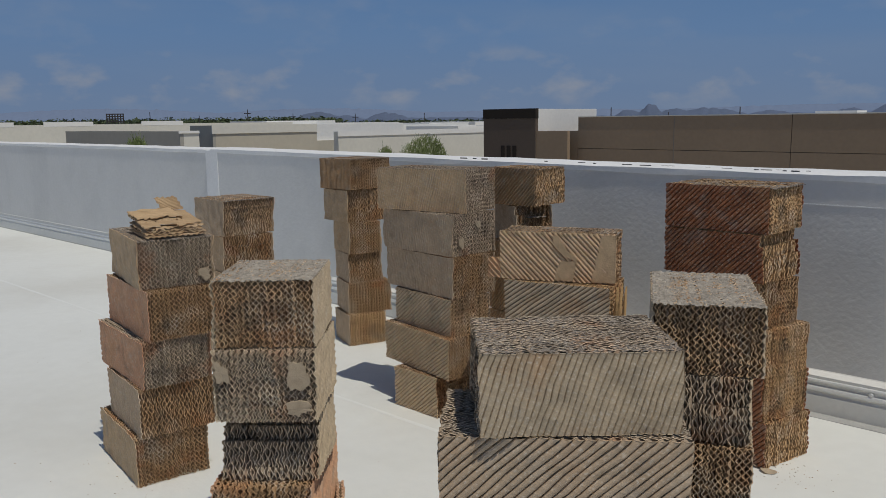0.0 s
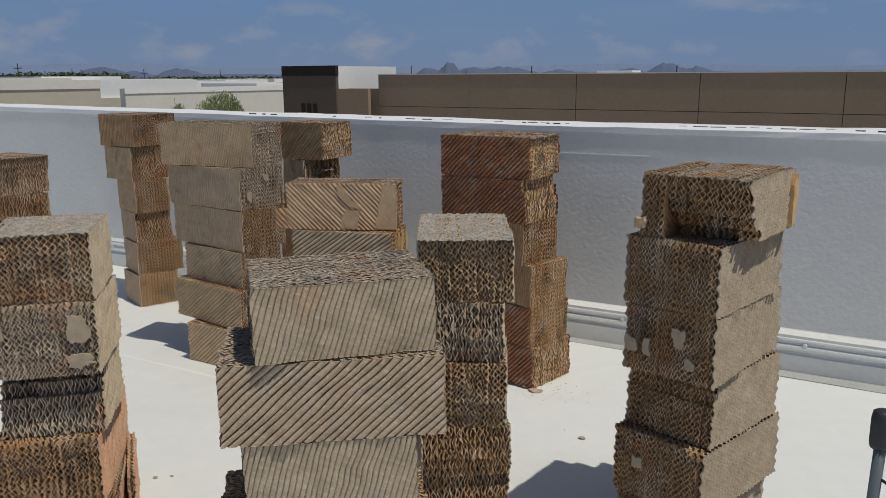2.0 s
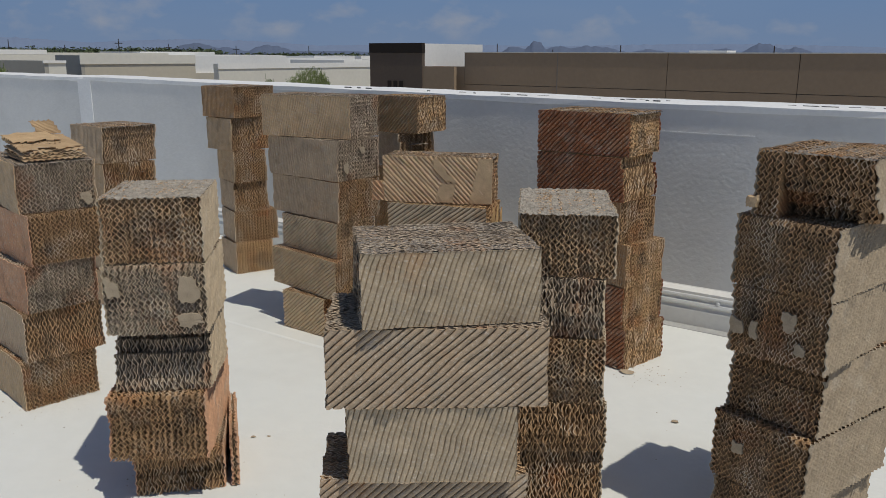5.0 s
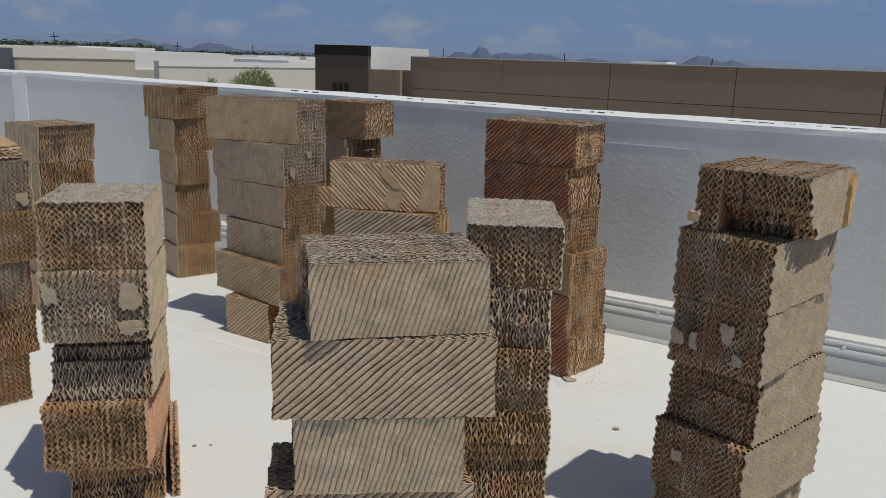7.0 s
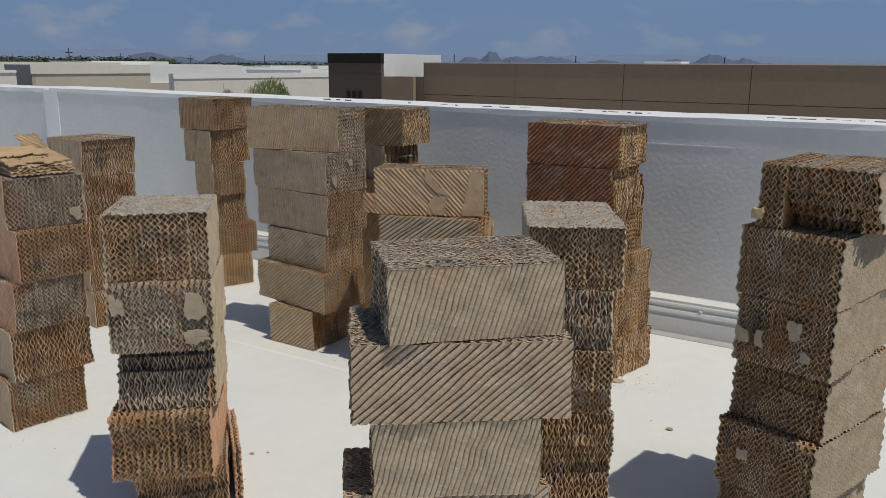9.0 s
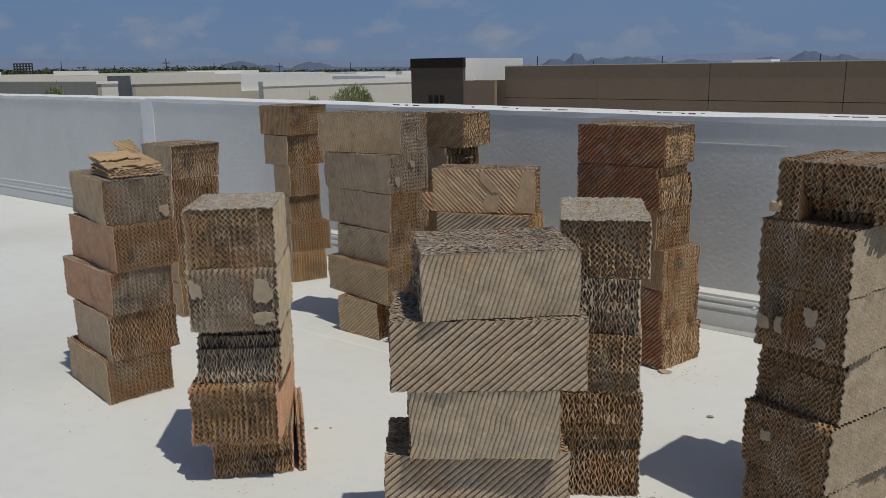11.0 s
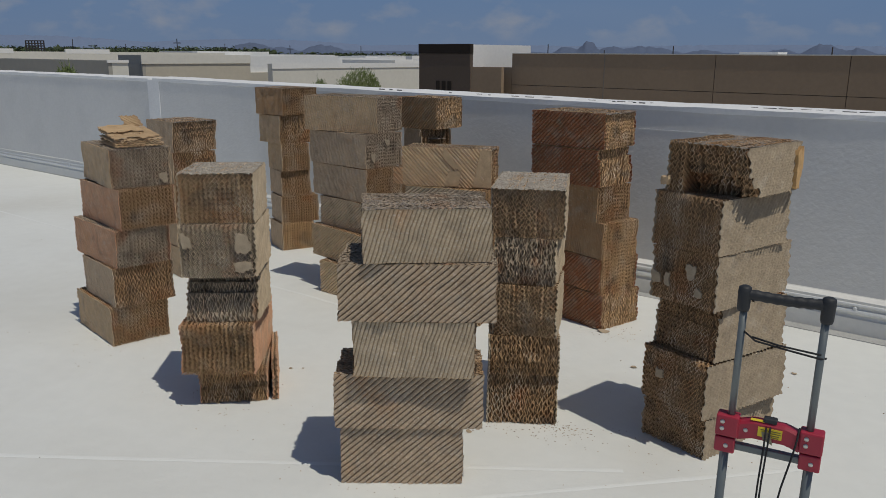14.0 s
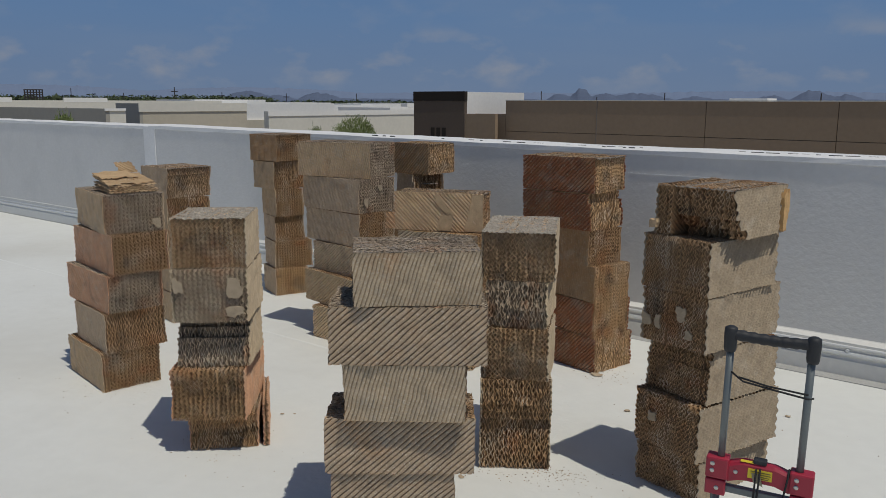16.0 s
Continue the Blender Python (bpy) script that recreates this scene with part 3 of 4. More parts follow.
STACK_K = [
    (-3.605, 4.128, 0, -26.9, 0.422, 0.362, 0.236),
    (-3.612, 4.138, 0.236, -29.9, 0.4, 0.35, 0.236),
    (-3.619, 4.149, 0.474, -29.9, 0.4, 0.35, 0.236),
    (-3.626, 4.16, 0.71, -25.6, 0.413, 0.348, 0.236),
    (-3.646, 4.158, 0.947, -17.9, 0.402, 0.374, 0.235),
]
STACK_G = [
    (-0.371, 4.227, 0, -29.5, 0.368, 0.347, 0.23),
    (-0.405, 4.236, 0.23, -32.0, 0.418, 0.325, 0.224),
    (-0.424, 4.238, 0.454, -32.3, 0.468, 0.314, 0.229),
    (-0.472, 4.211, 0.684, -31.2, 0.457, 0.294, 0.225),
    (-0.518, 4.194, 0.909, -22.1, 0.525, 0.352, 0.225),
    (-0.514, 4.204, 1.134, -18.1, 0.541, 0.368, 0.216),
]
STACK_D = [
    (-0.411, 2.698, 0, 19.1, 0.33, 0.372, 0.243),
    (-0.406, 2.685, 0.243, 19.7, 0.328, 0.375, 0.193),
    (-0.379, 2.667, 0.435, 9.9, 0.298, 0.351, 0.244),
    (-0.39, 2.714, 0.68, 9.8, 0.282, 0.452, 0.213),
    (-0.408, 2.759, 0.892, 13.3, 0.335, 0.537, 0.225),
]
STACK_F = [
    (-0.685, 1.95, 0, 22.6, 0.496, 0.279, 0.245),
    (-0.653, 1.952, 0.245, 22.7, 0.591, 0.283, 0.232),
    (-0.62, 1.945, 0.477, 21.0, 0.476, 0.331, 0.225),
    (-0.609, 1.947, 0.702, 21.9, 0.607, 0.335, 0.229),
    (-0.597, 1.967, 0.931, 28.5, 0.487, 0.347, 0.207),
]
STACK_E = [
    (0.448, 2.821, 0, -28.9, 0.34, 0.536, 0.186),
    (0.454, 2.812, 0.186, -33.8, 0.36, 0.546, 0.246),
    (0.459, 2.807, 0.433, -34.4, 0.342, 0.475, 0.242),
    (0.452, 2.773, 0.675, -28.1, 0.325, 0.562, 0.231),
    (0.437, 2.74, 0.906, -29.7, 0.334, 0.493, 0.231),
    (0.469, 2.725, 1.137, -25.2, 0.353, 0.452, 0.21),
]


def dent(foot, middle, head, spared=0.0):
    """How far the open end of a pad is crushed in at its foot, middle and top; spared: the share of sheets that are not."""
    return (foot, middle, head, spared)


def build_stack(rows, normal, looks, seed):
    made = []
    for i, (row, (outer, inner, tint, face, label, *rest)) in enumerate(zip(rows, looks)):
        made.append(cooling_pad(*row, normal, outer, inner, tint, face, label, seed * 20 + i, rest[0] if rest else None, (0.0015 if seed in (2, 9) else 0.005) if i == len(rows) - 1 else 0.07))
    return made


T = "cardboard-brown corrugated cooling pad, stacked on a white roof"
G = "greyish lime-crusted corrugated cooling pad in a leaning stack"
P = "pinkish-brown corrugated cooling pad with a faded side sheet"
U = "rust-stained dark corrugated cooling pad stacked by the parapet"
L = "pale sun-bleached corrugated cooling pad in a tall stack"
W = "dark weathered corrugated cooling pad with crushed edges"

stack_a = build_stack(STACK_A, "y", [(50, 40, BROWNC, TANF, T), (48, 60, BROWNC, DUSTC, G), (45, 40, GREYC, PINKC, P), (48, 40, BROWNC, PINKC, P), (85, 40, GREYC, TANF, G)], 1)
stack_b = build_stack(STACK_B, "x", [(45, 60, BROWNC, PINKC, W, dent(0.02, 0.035, 0.0)), (45, 40, BROWNC, PINKC, T, dent(0.0, 0.02, 0.006)), (45, 60, GREYC, PALEC, W, dent(0.0, 0.02, 0.09)), (45, 40, GREYC, PALEC, G), (45, 40, TANC, PALEC, T)], 2)
stack_c = build_stack(STACK_C, "y", [(85, 40, GOLDC, DUSTC, T), (85, 40, BROWNC, DUSTC, T), (85, 60, BROWNC, DUSTC, W, dent(0.0, 0.04, 0.04)), (85, 40, BROWNC, TANF, T), (85, 60, BROWNC, TANF, T), (86, 40, BROWNC, BROWNC, T)], 3)
stack_i = build_stack(STACK_I, "y", [(40, 40, BROWNC, TANF, T), (36, 40, BROWNC, TANF, T), (38, 40, TANC, DUSTC, T), (78, 40, BROWNC, DUSTC, T), (78, 40, GREYC, DUSTC, G), (74, 40, GREYC, TANF, T)], 4)
stack_h = build_stack(STACK_H, "y", [(38, 40, BROWNC, TANF, T), (38, 40, BROWNC, TANF, T), (38, 40, BROWNC, TANF, T), (36, 40, GOLDC, GREYC, G), (-46, 40, TANC, (0.62, 0.43, 0.26), "tan corrugated cooling pad with a torn outer sheet")], 5)
stack_j = build_stack(STACK_J, "y", [(48, 40, BROWNC, BROWNC, T), (48, 40, BROWNC, BROWNC, T), (48, 40, BROWNC, BROWNC, T), (48, 40, BROWNC, BROWNC, T), (80, 40, BROWNC, GREYC, W, dent(0.05, 0.11, 0.12)), (47, 60, GOLDC, BROWNC, U)], 6)
stack_k = build_stack(STACK_K, "y", [(80, 60, BROWNC, TANF, T), (80, 60, BROWNC, TANF, T), (80, 60, BROWNC, TANF, T), (80, 60, BROWNC, TANF, W, dent(0.04, 0.05, 0.05)), (78, 60, TANC, DUSTC, T, dent(0.035, 0.03, 0.0))], 7)
stack_g = build_stack(STACK_G, "y", [(45, 60, GOLDC, RUSTC, U), (45, 40, GOLDC, RUSTC, U), (80, 40, GOLDC, BROWNC, T), (82, 40, BROWNC, BROWNC, W), (44, 60, GOLDC, RUSTC, U, dent(0.0, 0.0, 0.03)), (44, 40, GOLDC, RUSTC, U, dent(0.012, 0.0, 0.012))], 8)
stack_d = build_stack(STACK_D, "x", [(45, 60, BROWNC, PALEC, T, dent(0.004, 0.004, 0.022)), (45, 60, BROWNC, PALEC, T, dent(0.02, 0.0, 0.012)), (45, 40, TANC, PALEC, T, dent(0.03, 0.012, 0.0)), (45, 60, GREYC, PALEC, W, dent(0.035, 0.0, 0.035)), (45, 40, TANC, PALEC, G, dent(0.03, 0.022, 0.0))], 9)
stack_f = build_stack(STACK_F, "y", [(42, 40, TANC, FLUTEC, T), (42, 40, TANC, FLUTEC, T), (74, 40, TANC, PALEC, L), (42, 40, GREYC, FLUTEC, T), (72, 40, GREYC, PALEC, L)], 10)
stack_e = build_stack(STACK_E, "x", [(62, 40, BROWNC, DRYC, L), (60, 40, BROWNC, DRYC, L), (58, 40, BROWNC, DRYC, W, dent(0.004, 0.02, 0.042)), (60, 40, BROWNC, DRYC, L), (60, 40, BROWNC, DRYC, L), (60, 40, BROWNC, DRYC, L, dent(0.12, 0.03, 0.0, 0.24))], 11)


# ---- neighbouring roofs and distance ----
U_ANGLE = -17.5  # the estate's walls run this way


def block_building(name, x, y, length, depth, top, front, side, label, band=None, group=""):
    """A flat-roofed tilt-up hall: corner x, y is its near right corner as it stands; it runs back along its own axes.
    band: depth and material of a parapet band set proud of the walls."""
    root = tagged(new(name), label, "building", group)
    root.matrix_world = pose(x, y, 0, 0, 0, U_ANGLE)
    foot = -9.0
    bm = bmesh.new()
    box(bm, -length, 0, 0, 0.25, foot, top)
    part("front_wall", bm, front, root)
    bm = bmesh.new()
    box(bm, -0.25, 0.0, 0.254, depth, foot, top)
    part("side_wall", bm, side, root)
    bm = bmesh.new()
    box(bm, -length, -length + 0.25, 0.254, depth, foot, top)
    part("side_wall", bm, side, root)
    bm = bmesh.new()
    box(bm, -length + 0.254, -0.254, depth - 0.25, depth, foot, top)
    part("back_wall", bm, front, root)
    bm = bmesh.new()
    box(bm, -length + 0.254, -0.254, 0.254, depth - 0.254, top - 1.2, top - 0.9)
    part("roof", bm, ROOFB, root)
    if band:
        bm = bmesh.new()
        box(bm, 0.0, 0.08, -0.08, depth, top - band[0], top + 0.03)
        part("parapet_band", bm, band[1], root)
    return root


def build_brown_hall():
    root = tagged(new("warehouse"), "long brown tilt-up warehouse with jointed wall panels", "building")
    # the long wall starts at its western end and comes nearer eastwards
    root.matrix_world = pose(-18.0, 55.4, 0, 0, 0, U_ANGLE)
    n, w = 11, 7.46
    for i in range(n):
        bm = bmesh.new()
        box(bm, i * w + 0.02, (i + 1) * w - 0.02, 0, 0.3, -0.40, 1.74)
        part("wall_panel", bm, BROWN, root)
        bm = bmesh.new()
        box(bm, i * w + 0.02, (i + 1) * w - 0.02, 0, 0.3, -9.0, -0.435)
        part("wall_panel", bm, BROWN, root)
    bm = bmesh.new()
    box(bm, 0, n * w, 0.05, 0.28, -9.0, 1.70)
    part("panel_joints", bm, JOINT, root)
    bm = bmesh.new()
    box(bm, w - 0.035, w + 0.035, -0.01, 0.04, -9.0, 1.74)
    part("joint_strip", bm, JOINTL, root)
    bm = bmesh.new()
    box(bm, 0, n * w, -0.04, 0.36, 1.744, 1.80)
    part("parapet_cap", bm, CREAM, root)
    bm = bmesh.new()
    box(bm, 0, n * w, 0.37, 45, 0.3, 0.6)
    part("roof", bm, ROOFB, root)
    bm = bmesh.new()
    box(bm, 0.0, 0.3, 0.37, 45, -9.0, 1.74)
    part("side_wall", bm, BROWN, root)
    bm = bmesh.new()
    box(bm, -2.766, -0.004, -1.22, -0.92, -9.0, 0.80)
    part("recessed_wall", bm, BROWN, root)
    bm = bmesh.new()
    box(bm, -2.766, -0.004, 0.004, 0.3, -9.0, 0.80)
    part("recessed_wall", bm, BROWN, root)
    bm = bmesh.new()
    box(bm, 11.7, 14.45, 12, 14, 0.604, 1.98)
    part("rooftop_unit", bm, WHITEB, root, "white rooftop plant screen")
    return root


def build_tower():
    root = tagged(new("entrance_tower"), "dark brown entrance tower with a white side wall", "building")
    root.matrix_world = pose(-25.8, 56.5, 0, 0, 0, U_ANGLE)
    bm = bmesh.new()
    box(bm, 0, 5.0, 0, 0.3, -9.0, 1.72)
    part("front_wall", bm, DARKB, root)
    bm = bmesh.new()
    box(bm, -0.03, 5.03, -0.04, 0.3, 1.724, 2.42)
    part("fascia", bm, BLACKB, root, "near-black fascia")
    bm = bmesh.new()
    box(bm, 4.75, 5.0, 0.304, 7.6, -9.0, 2.38)
    part("side_wall", bm, WHITEB, root, "white side wall")
    bm = bmesh.new()
    box(bm, 0.0, 0.25, 0.304, 7.6, -9.0, 2.38)
    part("side_wall", bm, BROWN, root)
    bm = bmesh.new()
    box(bm, 0.254, 4.746, 0.304, 7.6, 1.6, 1.9)
    part("roof", bm, ROOFB, root)
    # the building's number, as plain bars
    for i in range(3):
        bm = bmesh.new()
        box(bm, 1.75 + i * 0.56, 2.13 + i * 0.56, -0.06, -0.004, -1.15, -0.25, 0.03)
        part("sign_bar", bm, BLACKB, root)


build_brown_hall()
build_tower()
tanb = block_building("warehouse", -43.1, 45.9, 3.4, 9.5, 1.47, GREYB, TAN, "low tan warehouse with a cream parapet band", (0.62, CREAM))
greyb = block_building("warehouse", -37.7, 37.3, 18.6, 1.3, 1.16, GREYB, CREAM, "low grey warehouse with a flat roof", (0.12, WHITEB))
creamb = block_building("warehouse", -43.7, 63.0, 0.7, 26.0, 0.72, CREAM, CREAM, "long cream warehouse behind the parapet", (0.45, WHITEB))
whiteb = block_building("warehouse", -51.8, 68.3, 8.0, 14.0, 1.42, WHITEB, WHITEB, "white office block with one small window")
bm = bmesh.new()
box(bm, 0.0, 0.06, 8.4, 10.6, -0.25, 0.4)
part("window", bm, GLASSD, whiteb, "small dark window")
bm = bmesh.new()
box(bm, 0.004, 0.3, 0.0, 14.0, -9.0, -0.3)
part("lower_wall", bm, TAN, whiteb, "tan lower wall")
backb = block_building("warehouse", -87.4, 49.4, 30.0, 47.0, 1.66, CREAM, CREAM, "long cream warehouse with a stepped parapet")
for y0, y1 in ((7.5, 9.8), (13.0, 18.6), (24.6, 30.1)):
    bm = bmesh.new()
    box(bm, -0.26, 0.012, y0, y1, 1.45, 1.98)
    part("raised_parapet", bm, WHITEB, backb)
for x, y, length, depth, top in [(-99.3, 119.9, 13, 16, 1.9), (-82.2, 105.4, 22, 20, 1.2), (-111.2, 158.3, 14, 16, 1.35), (-81.2, 138.4, 12, 14, 0.9), (-80.8, 149.4, 14, 12, 1.15), (-66.3, 133.7, 14, 20, 0.55), (-97.6, 207.4, 22, 20, 1.1), (-137.3, 223.3, 30, 20, 0.4), (-174.1, 251.2, 40, 30, 1.1), (-137.2, 299.2, 40, 30, 1.0)]:
    block_building("warehouse", x, y, length, depth, top, WHITEB, WHITEB, "far white flat-roofed warehouse", None, "far warehouses")


def build_ground():
    bm = bmesh.new()
    n = 48
    inner = [bm.verts.new((0, 0, -9.0))]
    rings = [[bm.verts.new((r * math.cos(2 * math.pi * k / n), r * math.sin(2 * math.pi * k / n), -9.0)) for k in range(n)] for r in (60, 400, 1500, 4700)]
    for k in range(n):
        bm.faces.new((inner[0], rings[0][k], rings[0][(k + 1) % n]))
        for a, b in zip(rings, rings[1:]):
            bm.faces.new((a[k], b[k], b[(k + 1) % n], a[(k + 1) % n]))
    structure(part("ground", bm, GROUND), "dry flat ground that reaches the horizon", "ground")


def ridge(name, radius, peaks, rough, mat, seed, base=8.0):
    """A range of hills along the horizon: peaks of (bearing west of north, half width in degrees, height)."""
    rng = random.Random(seed)
    verts, faces = [], []
    n = 700
    for i in range(n + 1):
        az = 62 - 92 * i / n
        h = base + rough * (0.6 * noise.noise((az * 0.35, seed, 0)) + 0.4 * noise.noise((az * 1.3, seed, 3)) + 0.25 * noise.noise((az * 4, seed, 5)))
        for c, w, top in peaks:
            d = abs(az - c) / w
            if d < 1.6:
                h = max(h, top * (0.5 + 0.5 * math.cos(math.pi * d / 1.6)) ** 0.75 * (1 + (0.28 * noise.noise((az * 2.3, c, 1)) + 0.16 * noise.noise((az * 6.0, c, 2))) * (0.35 if w > 5 else 1.0)) + base * 0.35)
        sa, ca = math.sin(radians(az)), math.cos(radians(az))
        for k, (dr, f) in enumerate(((0, -0.2), (60, 0.45), (140, 0.8), (260, 1.0))):
            j = 1 + (0.06 * noise.noise((az * 5, k, seed)) if 0 < k < 3 else 0)
            verts.append((-sa * (radius + dr), ca * (radius + dr), -9 + (h + 9) * f * j if f > 0 else -12))
    for i in range(n):
        for k in range(3):
            a = i * 4 + k
            faces.append((a, a + 4, a + 5, a + 1))
    ob = mesh_object(name, verts, faces, mat, smooth=True)
    structure(ob, "blue hazy desert mountains on the horizon", "mountains")


def build_treeline():
    """Dark tree crowns far off, each a clump of many small leaves."""
    rng = random.Random(21)
    verts, faces = [], []
    for i in range(760):
        x = rng.uniform(-330, 760) if i < 680 else rng.uniform(700, 1600)
        d = rng.uniform(330, 560)
        lat, fx, fy = (x - 784) / 1426, -0.386, 0.9225
        px, py = 0.7 + d * (fx + lat * 0.9225), -0.8 + d * (fy + lat * 0.386)
        top = (rng.uniform(2.6, 4.8) if x < 480 else rng.uniform(0.6, 2.4)) * d / 430
        if x > 880:
            top = rng.uniform(0.5, 2.0)
        wide = rng.uniform(3.0, 8.0)
        for _ in range(95):
            a, r, v = rng.uniform(0, 6.283), wide * math.sqrt(rng.random()), rng.random()
            cx, cy = px + r * math.cos(a), py + r * math.sin(a)
            cz = top - (top + 3.0) * v * 0.9 - 2.2 * (r / wide) ** 2
            s = rng.uniform(0.8, 1.6)
            n = len(verts)
            for _ in range(3):
                verts.append((cx + rng.uniform(-s, s), cy + rng.uniform(-s, s), cz + rng.uniform(-s, s) * 0.7))
            faces.append((n, n + 1, n + 2))
    ob = mesh_object("treeline", verts, faces, FAR_LEAF)
    tagged(ob, "dark green belt of far trees behind the warehouses", "trees", kind="stuff")


def build_pole(x, y, top, arm):
    root = tagged(new("utility_pole"), "thin dark utility pole far behind the warehouses", "pole", "utility poles")
    root.location = (x, y, -9)
    bm = bmesh.new()
    tube(bm, [(0, 0, 0), (0, 0, top + 9)], [0.2, 0.12], 6)
    part("pole", bm, POLE, root)
    if arm:
        bm = bmesh.new()
        box(bm, -1.3, 1.3, -0.1, 0.1, top + 7.6, top + 7.85)
        part("crossarm", bm, POLE, root)


def build_lattice(x, y):
    """An unfinished steel frame: four rows of bays standing over the trees."""
    root = tagged(new("steel_frame"), "dark open steel frame standing over far trees", "structure")
    root.matrix_world = pose(x, y, 0, 0, 0, 38)
    for i in range(7):
        bm = bmesh.new()
        box(bm, i * 1.0 - 0.2, i * 1.0 + 0.2, -0.2, 0.2, -9, 5.6)
        part("column", bm, POLE, root)
    for z in (2.7, 3.6, 4.5, 5.4):
        bm = bmesh.new()
        box(bm, -0.2, 6.2, -0.25, 0.25, z - 0.2, z + 0.2)
        part("beam", bm, POLE, root)


def build_bush(x, y, top, wide, seed, label):
    rng = random.Random(seed)
    root = tagged(new("tree"), label, "tree")
    root.location = (x, y, -9)
    bm = bmesh.new()
    tube(bm, [(0, 0, 0), (0.05, 0, 3.0), (-0.05, 0.1, 6.2)], [0.16, 0.12, 0.08], 8)
    stems = []
    for i in range(12):
        a = rng.uniform(0, 6.283)
        r = wide * rng.uniform(0.35, 1.0)
        p2 = Vector((r * math.cos(a), r * math.sin(a), top + 9 - rng.uniform(0.1, 0.9) - 0.5 * (r / wide) ** 2))
        stems.append(p2)
        tube(bm, [(-0.05, 0.1, 6.0), Vector((0, 0, 6.8)).lerp(p2, 0.45), p2], [0.06, 0.035, 0.008], 5)
    part("trunk", bm, BARK, root)
    verts, faces = [], []
    for i in range(5200):
        a, u = rng.uniform(0, 6.283), rng.random() ** 0.5
        lobe = 1 + 0.22 * math.sin(3 * a + seed) + 0.14 * math.sin(7 * a)
        r = wide * u * lobe
        ztop = top + 9 - 1.15 * (u ** 2) * (0.8 + 0.3 * math.sin(5 * a + 1))
        z = ztop - (rng.random() ** 1.6) * 2.2 + 0.12 * rng.gauss(0, 1)
        cx, cy = r * math.cos(a), r * math.sin(a)
        d = Vector((cx * 0.6 + rng.gauss(0, 0.4), cy * 0.6 + rng.gauss(0, 0.4), 1.0 + rng.random())).normalized()
        side = d.orthogonal().normalized() * 0.011
        ln = rng.uniform(0.09, 0.22)
        p = Vector((cx, cy, z))
        n = len(verts)
        verts += [p - side, p + side, p + d * ln + side * 0.4, p + d * ln - side * 0.4]
        faces.append((n, n + 1, n + 2, n + 3))
    mesh_object("crown", verts, faces, LEAF, root)


build_ground()
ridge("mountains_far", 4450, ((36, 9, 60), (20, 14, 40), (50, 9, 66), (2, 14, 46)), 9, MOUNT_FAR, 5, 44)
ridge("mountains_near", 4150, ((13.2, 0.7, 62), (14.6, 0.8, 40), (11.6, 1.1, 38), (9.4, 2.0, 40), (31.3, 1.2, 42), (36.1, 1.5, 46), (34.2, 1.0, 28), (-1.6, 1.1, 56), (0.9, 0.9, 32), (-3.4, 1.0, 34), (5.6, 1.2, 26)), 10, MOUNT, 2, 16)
build_treeline()
for x, y, top, arm in [(-171.5, 198.1, 5.7, True), (-240.9, 223.3, 6.1, False), (-238.1, 246.1, 4.6, False), (-202.7, 260.9, 5.0, True), (-168.3, 253.7, 4.4, True), (-144.6, 263.6, 4.4, False), (-54.6, 192.8, 4.2, False), (-24.1, 183.9, 3.7, False), (6.8, 175.2, 3.5, False), (-46.4, 218.0, 3.0, False)]:
    build_pole(x, y, top, arm)
build_lattice(-256.6, 216.7)
build_bush(-21.6, 39.7, 0.69, 1.25, 3, "feathery green desert tree behind the parapet")
build_bush(-22.3, 20.1, 1.05, 0.5, 14, "low green desert bush behind the parapet")
build_bush(-23.7, 38.8, 0.05, 0.6, 9, "small thin desert tree behind the parapet")


# ---- what lies on and beside the pads ----
def scale_patch(parent, face, u, z, w, h, seed, mat=SCALE, name="scale_patch", label="flat grey lime patch", proud=0.0015):
    """An irregular flat patch stuck on a pad. face: 'front' or 'right' and the distance of that face from the pad's middle."""
    rng = random.Random(seed)
    bm = bmesh.new()
    n = 22
    ring = []
    lean, cut_corner = rng.uniform(-0.25, 0.25), rng.randrange(n)
    for k in range(n):
        c = 2 * math.pi * k / n
        r = min(1.25, 1 / max(abs(math.cos(c)), abs(math.sin(c)))) * rng.uniform(0.8, 1.08) * (0.62 if (k - cut_corner) % n < 4 else 1.0)
        ring.append((u + 0.5 * w * (r * math.cos(c) + lean * r * math.sin(c)), z + 0.5 * h * r * math.sin(c)))
    side, d = face
    put = (lambda a, c, o: (a, -d - o, c)) if side == "front" else (lambda a, c, o: (d + o, a, c))
    lo = [bm.verts.new(put(a, c, -0.006)) for a, c in ring]
    hi = [bm.verts.new(put(a, c, proud + rng.uniform(-0.001, 0.001))) for a, c in ring]
    mid = bm.verts.new(put(u, z, proud + 0.001))
    for k in range(n):
        j = (k + 1) % n
        bm.faces.new((lo[k], lo[j], hi[j], hi[k]))
        bm.faces.new((hi[k], hi[j], mid))
    bmesh.ops.recalc_face_normals(bm, faces=bm.faces)
    ob = part(name, bm, mat, parent, label)
    ob.color = (0.42, 0.29, 0.16, 1)
    return ob


def at_face(rows, i, fx, fz, side="front"):
    a, b, h = rows[i][4:7]
    return ((side, b / 2), (fx - 0.5) * a, fz * h) if side == "front" else ((side, a / 2), (fx - 0.5) * b, fz * h)


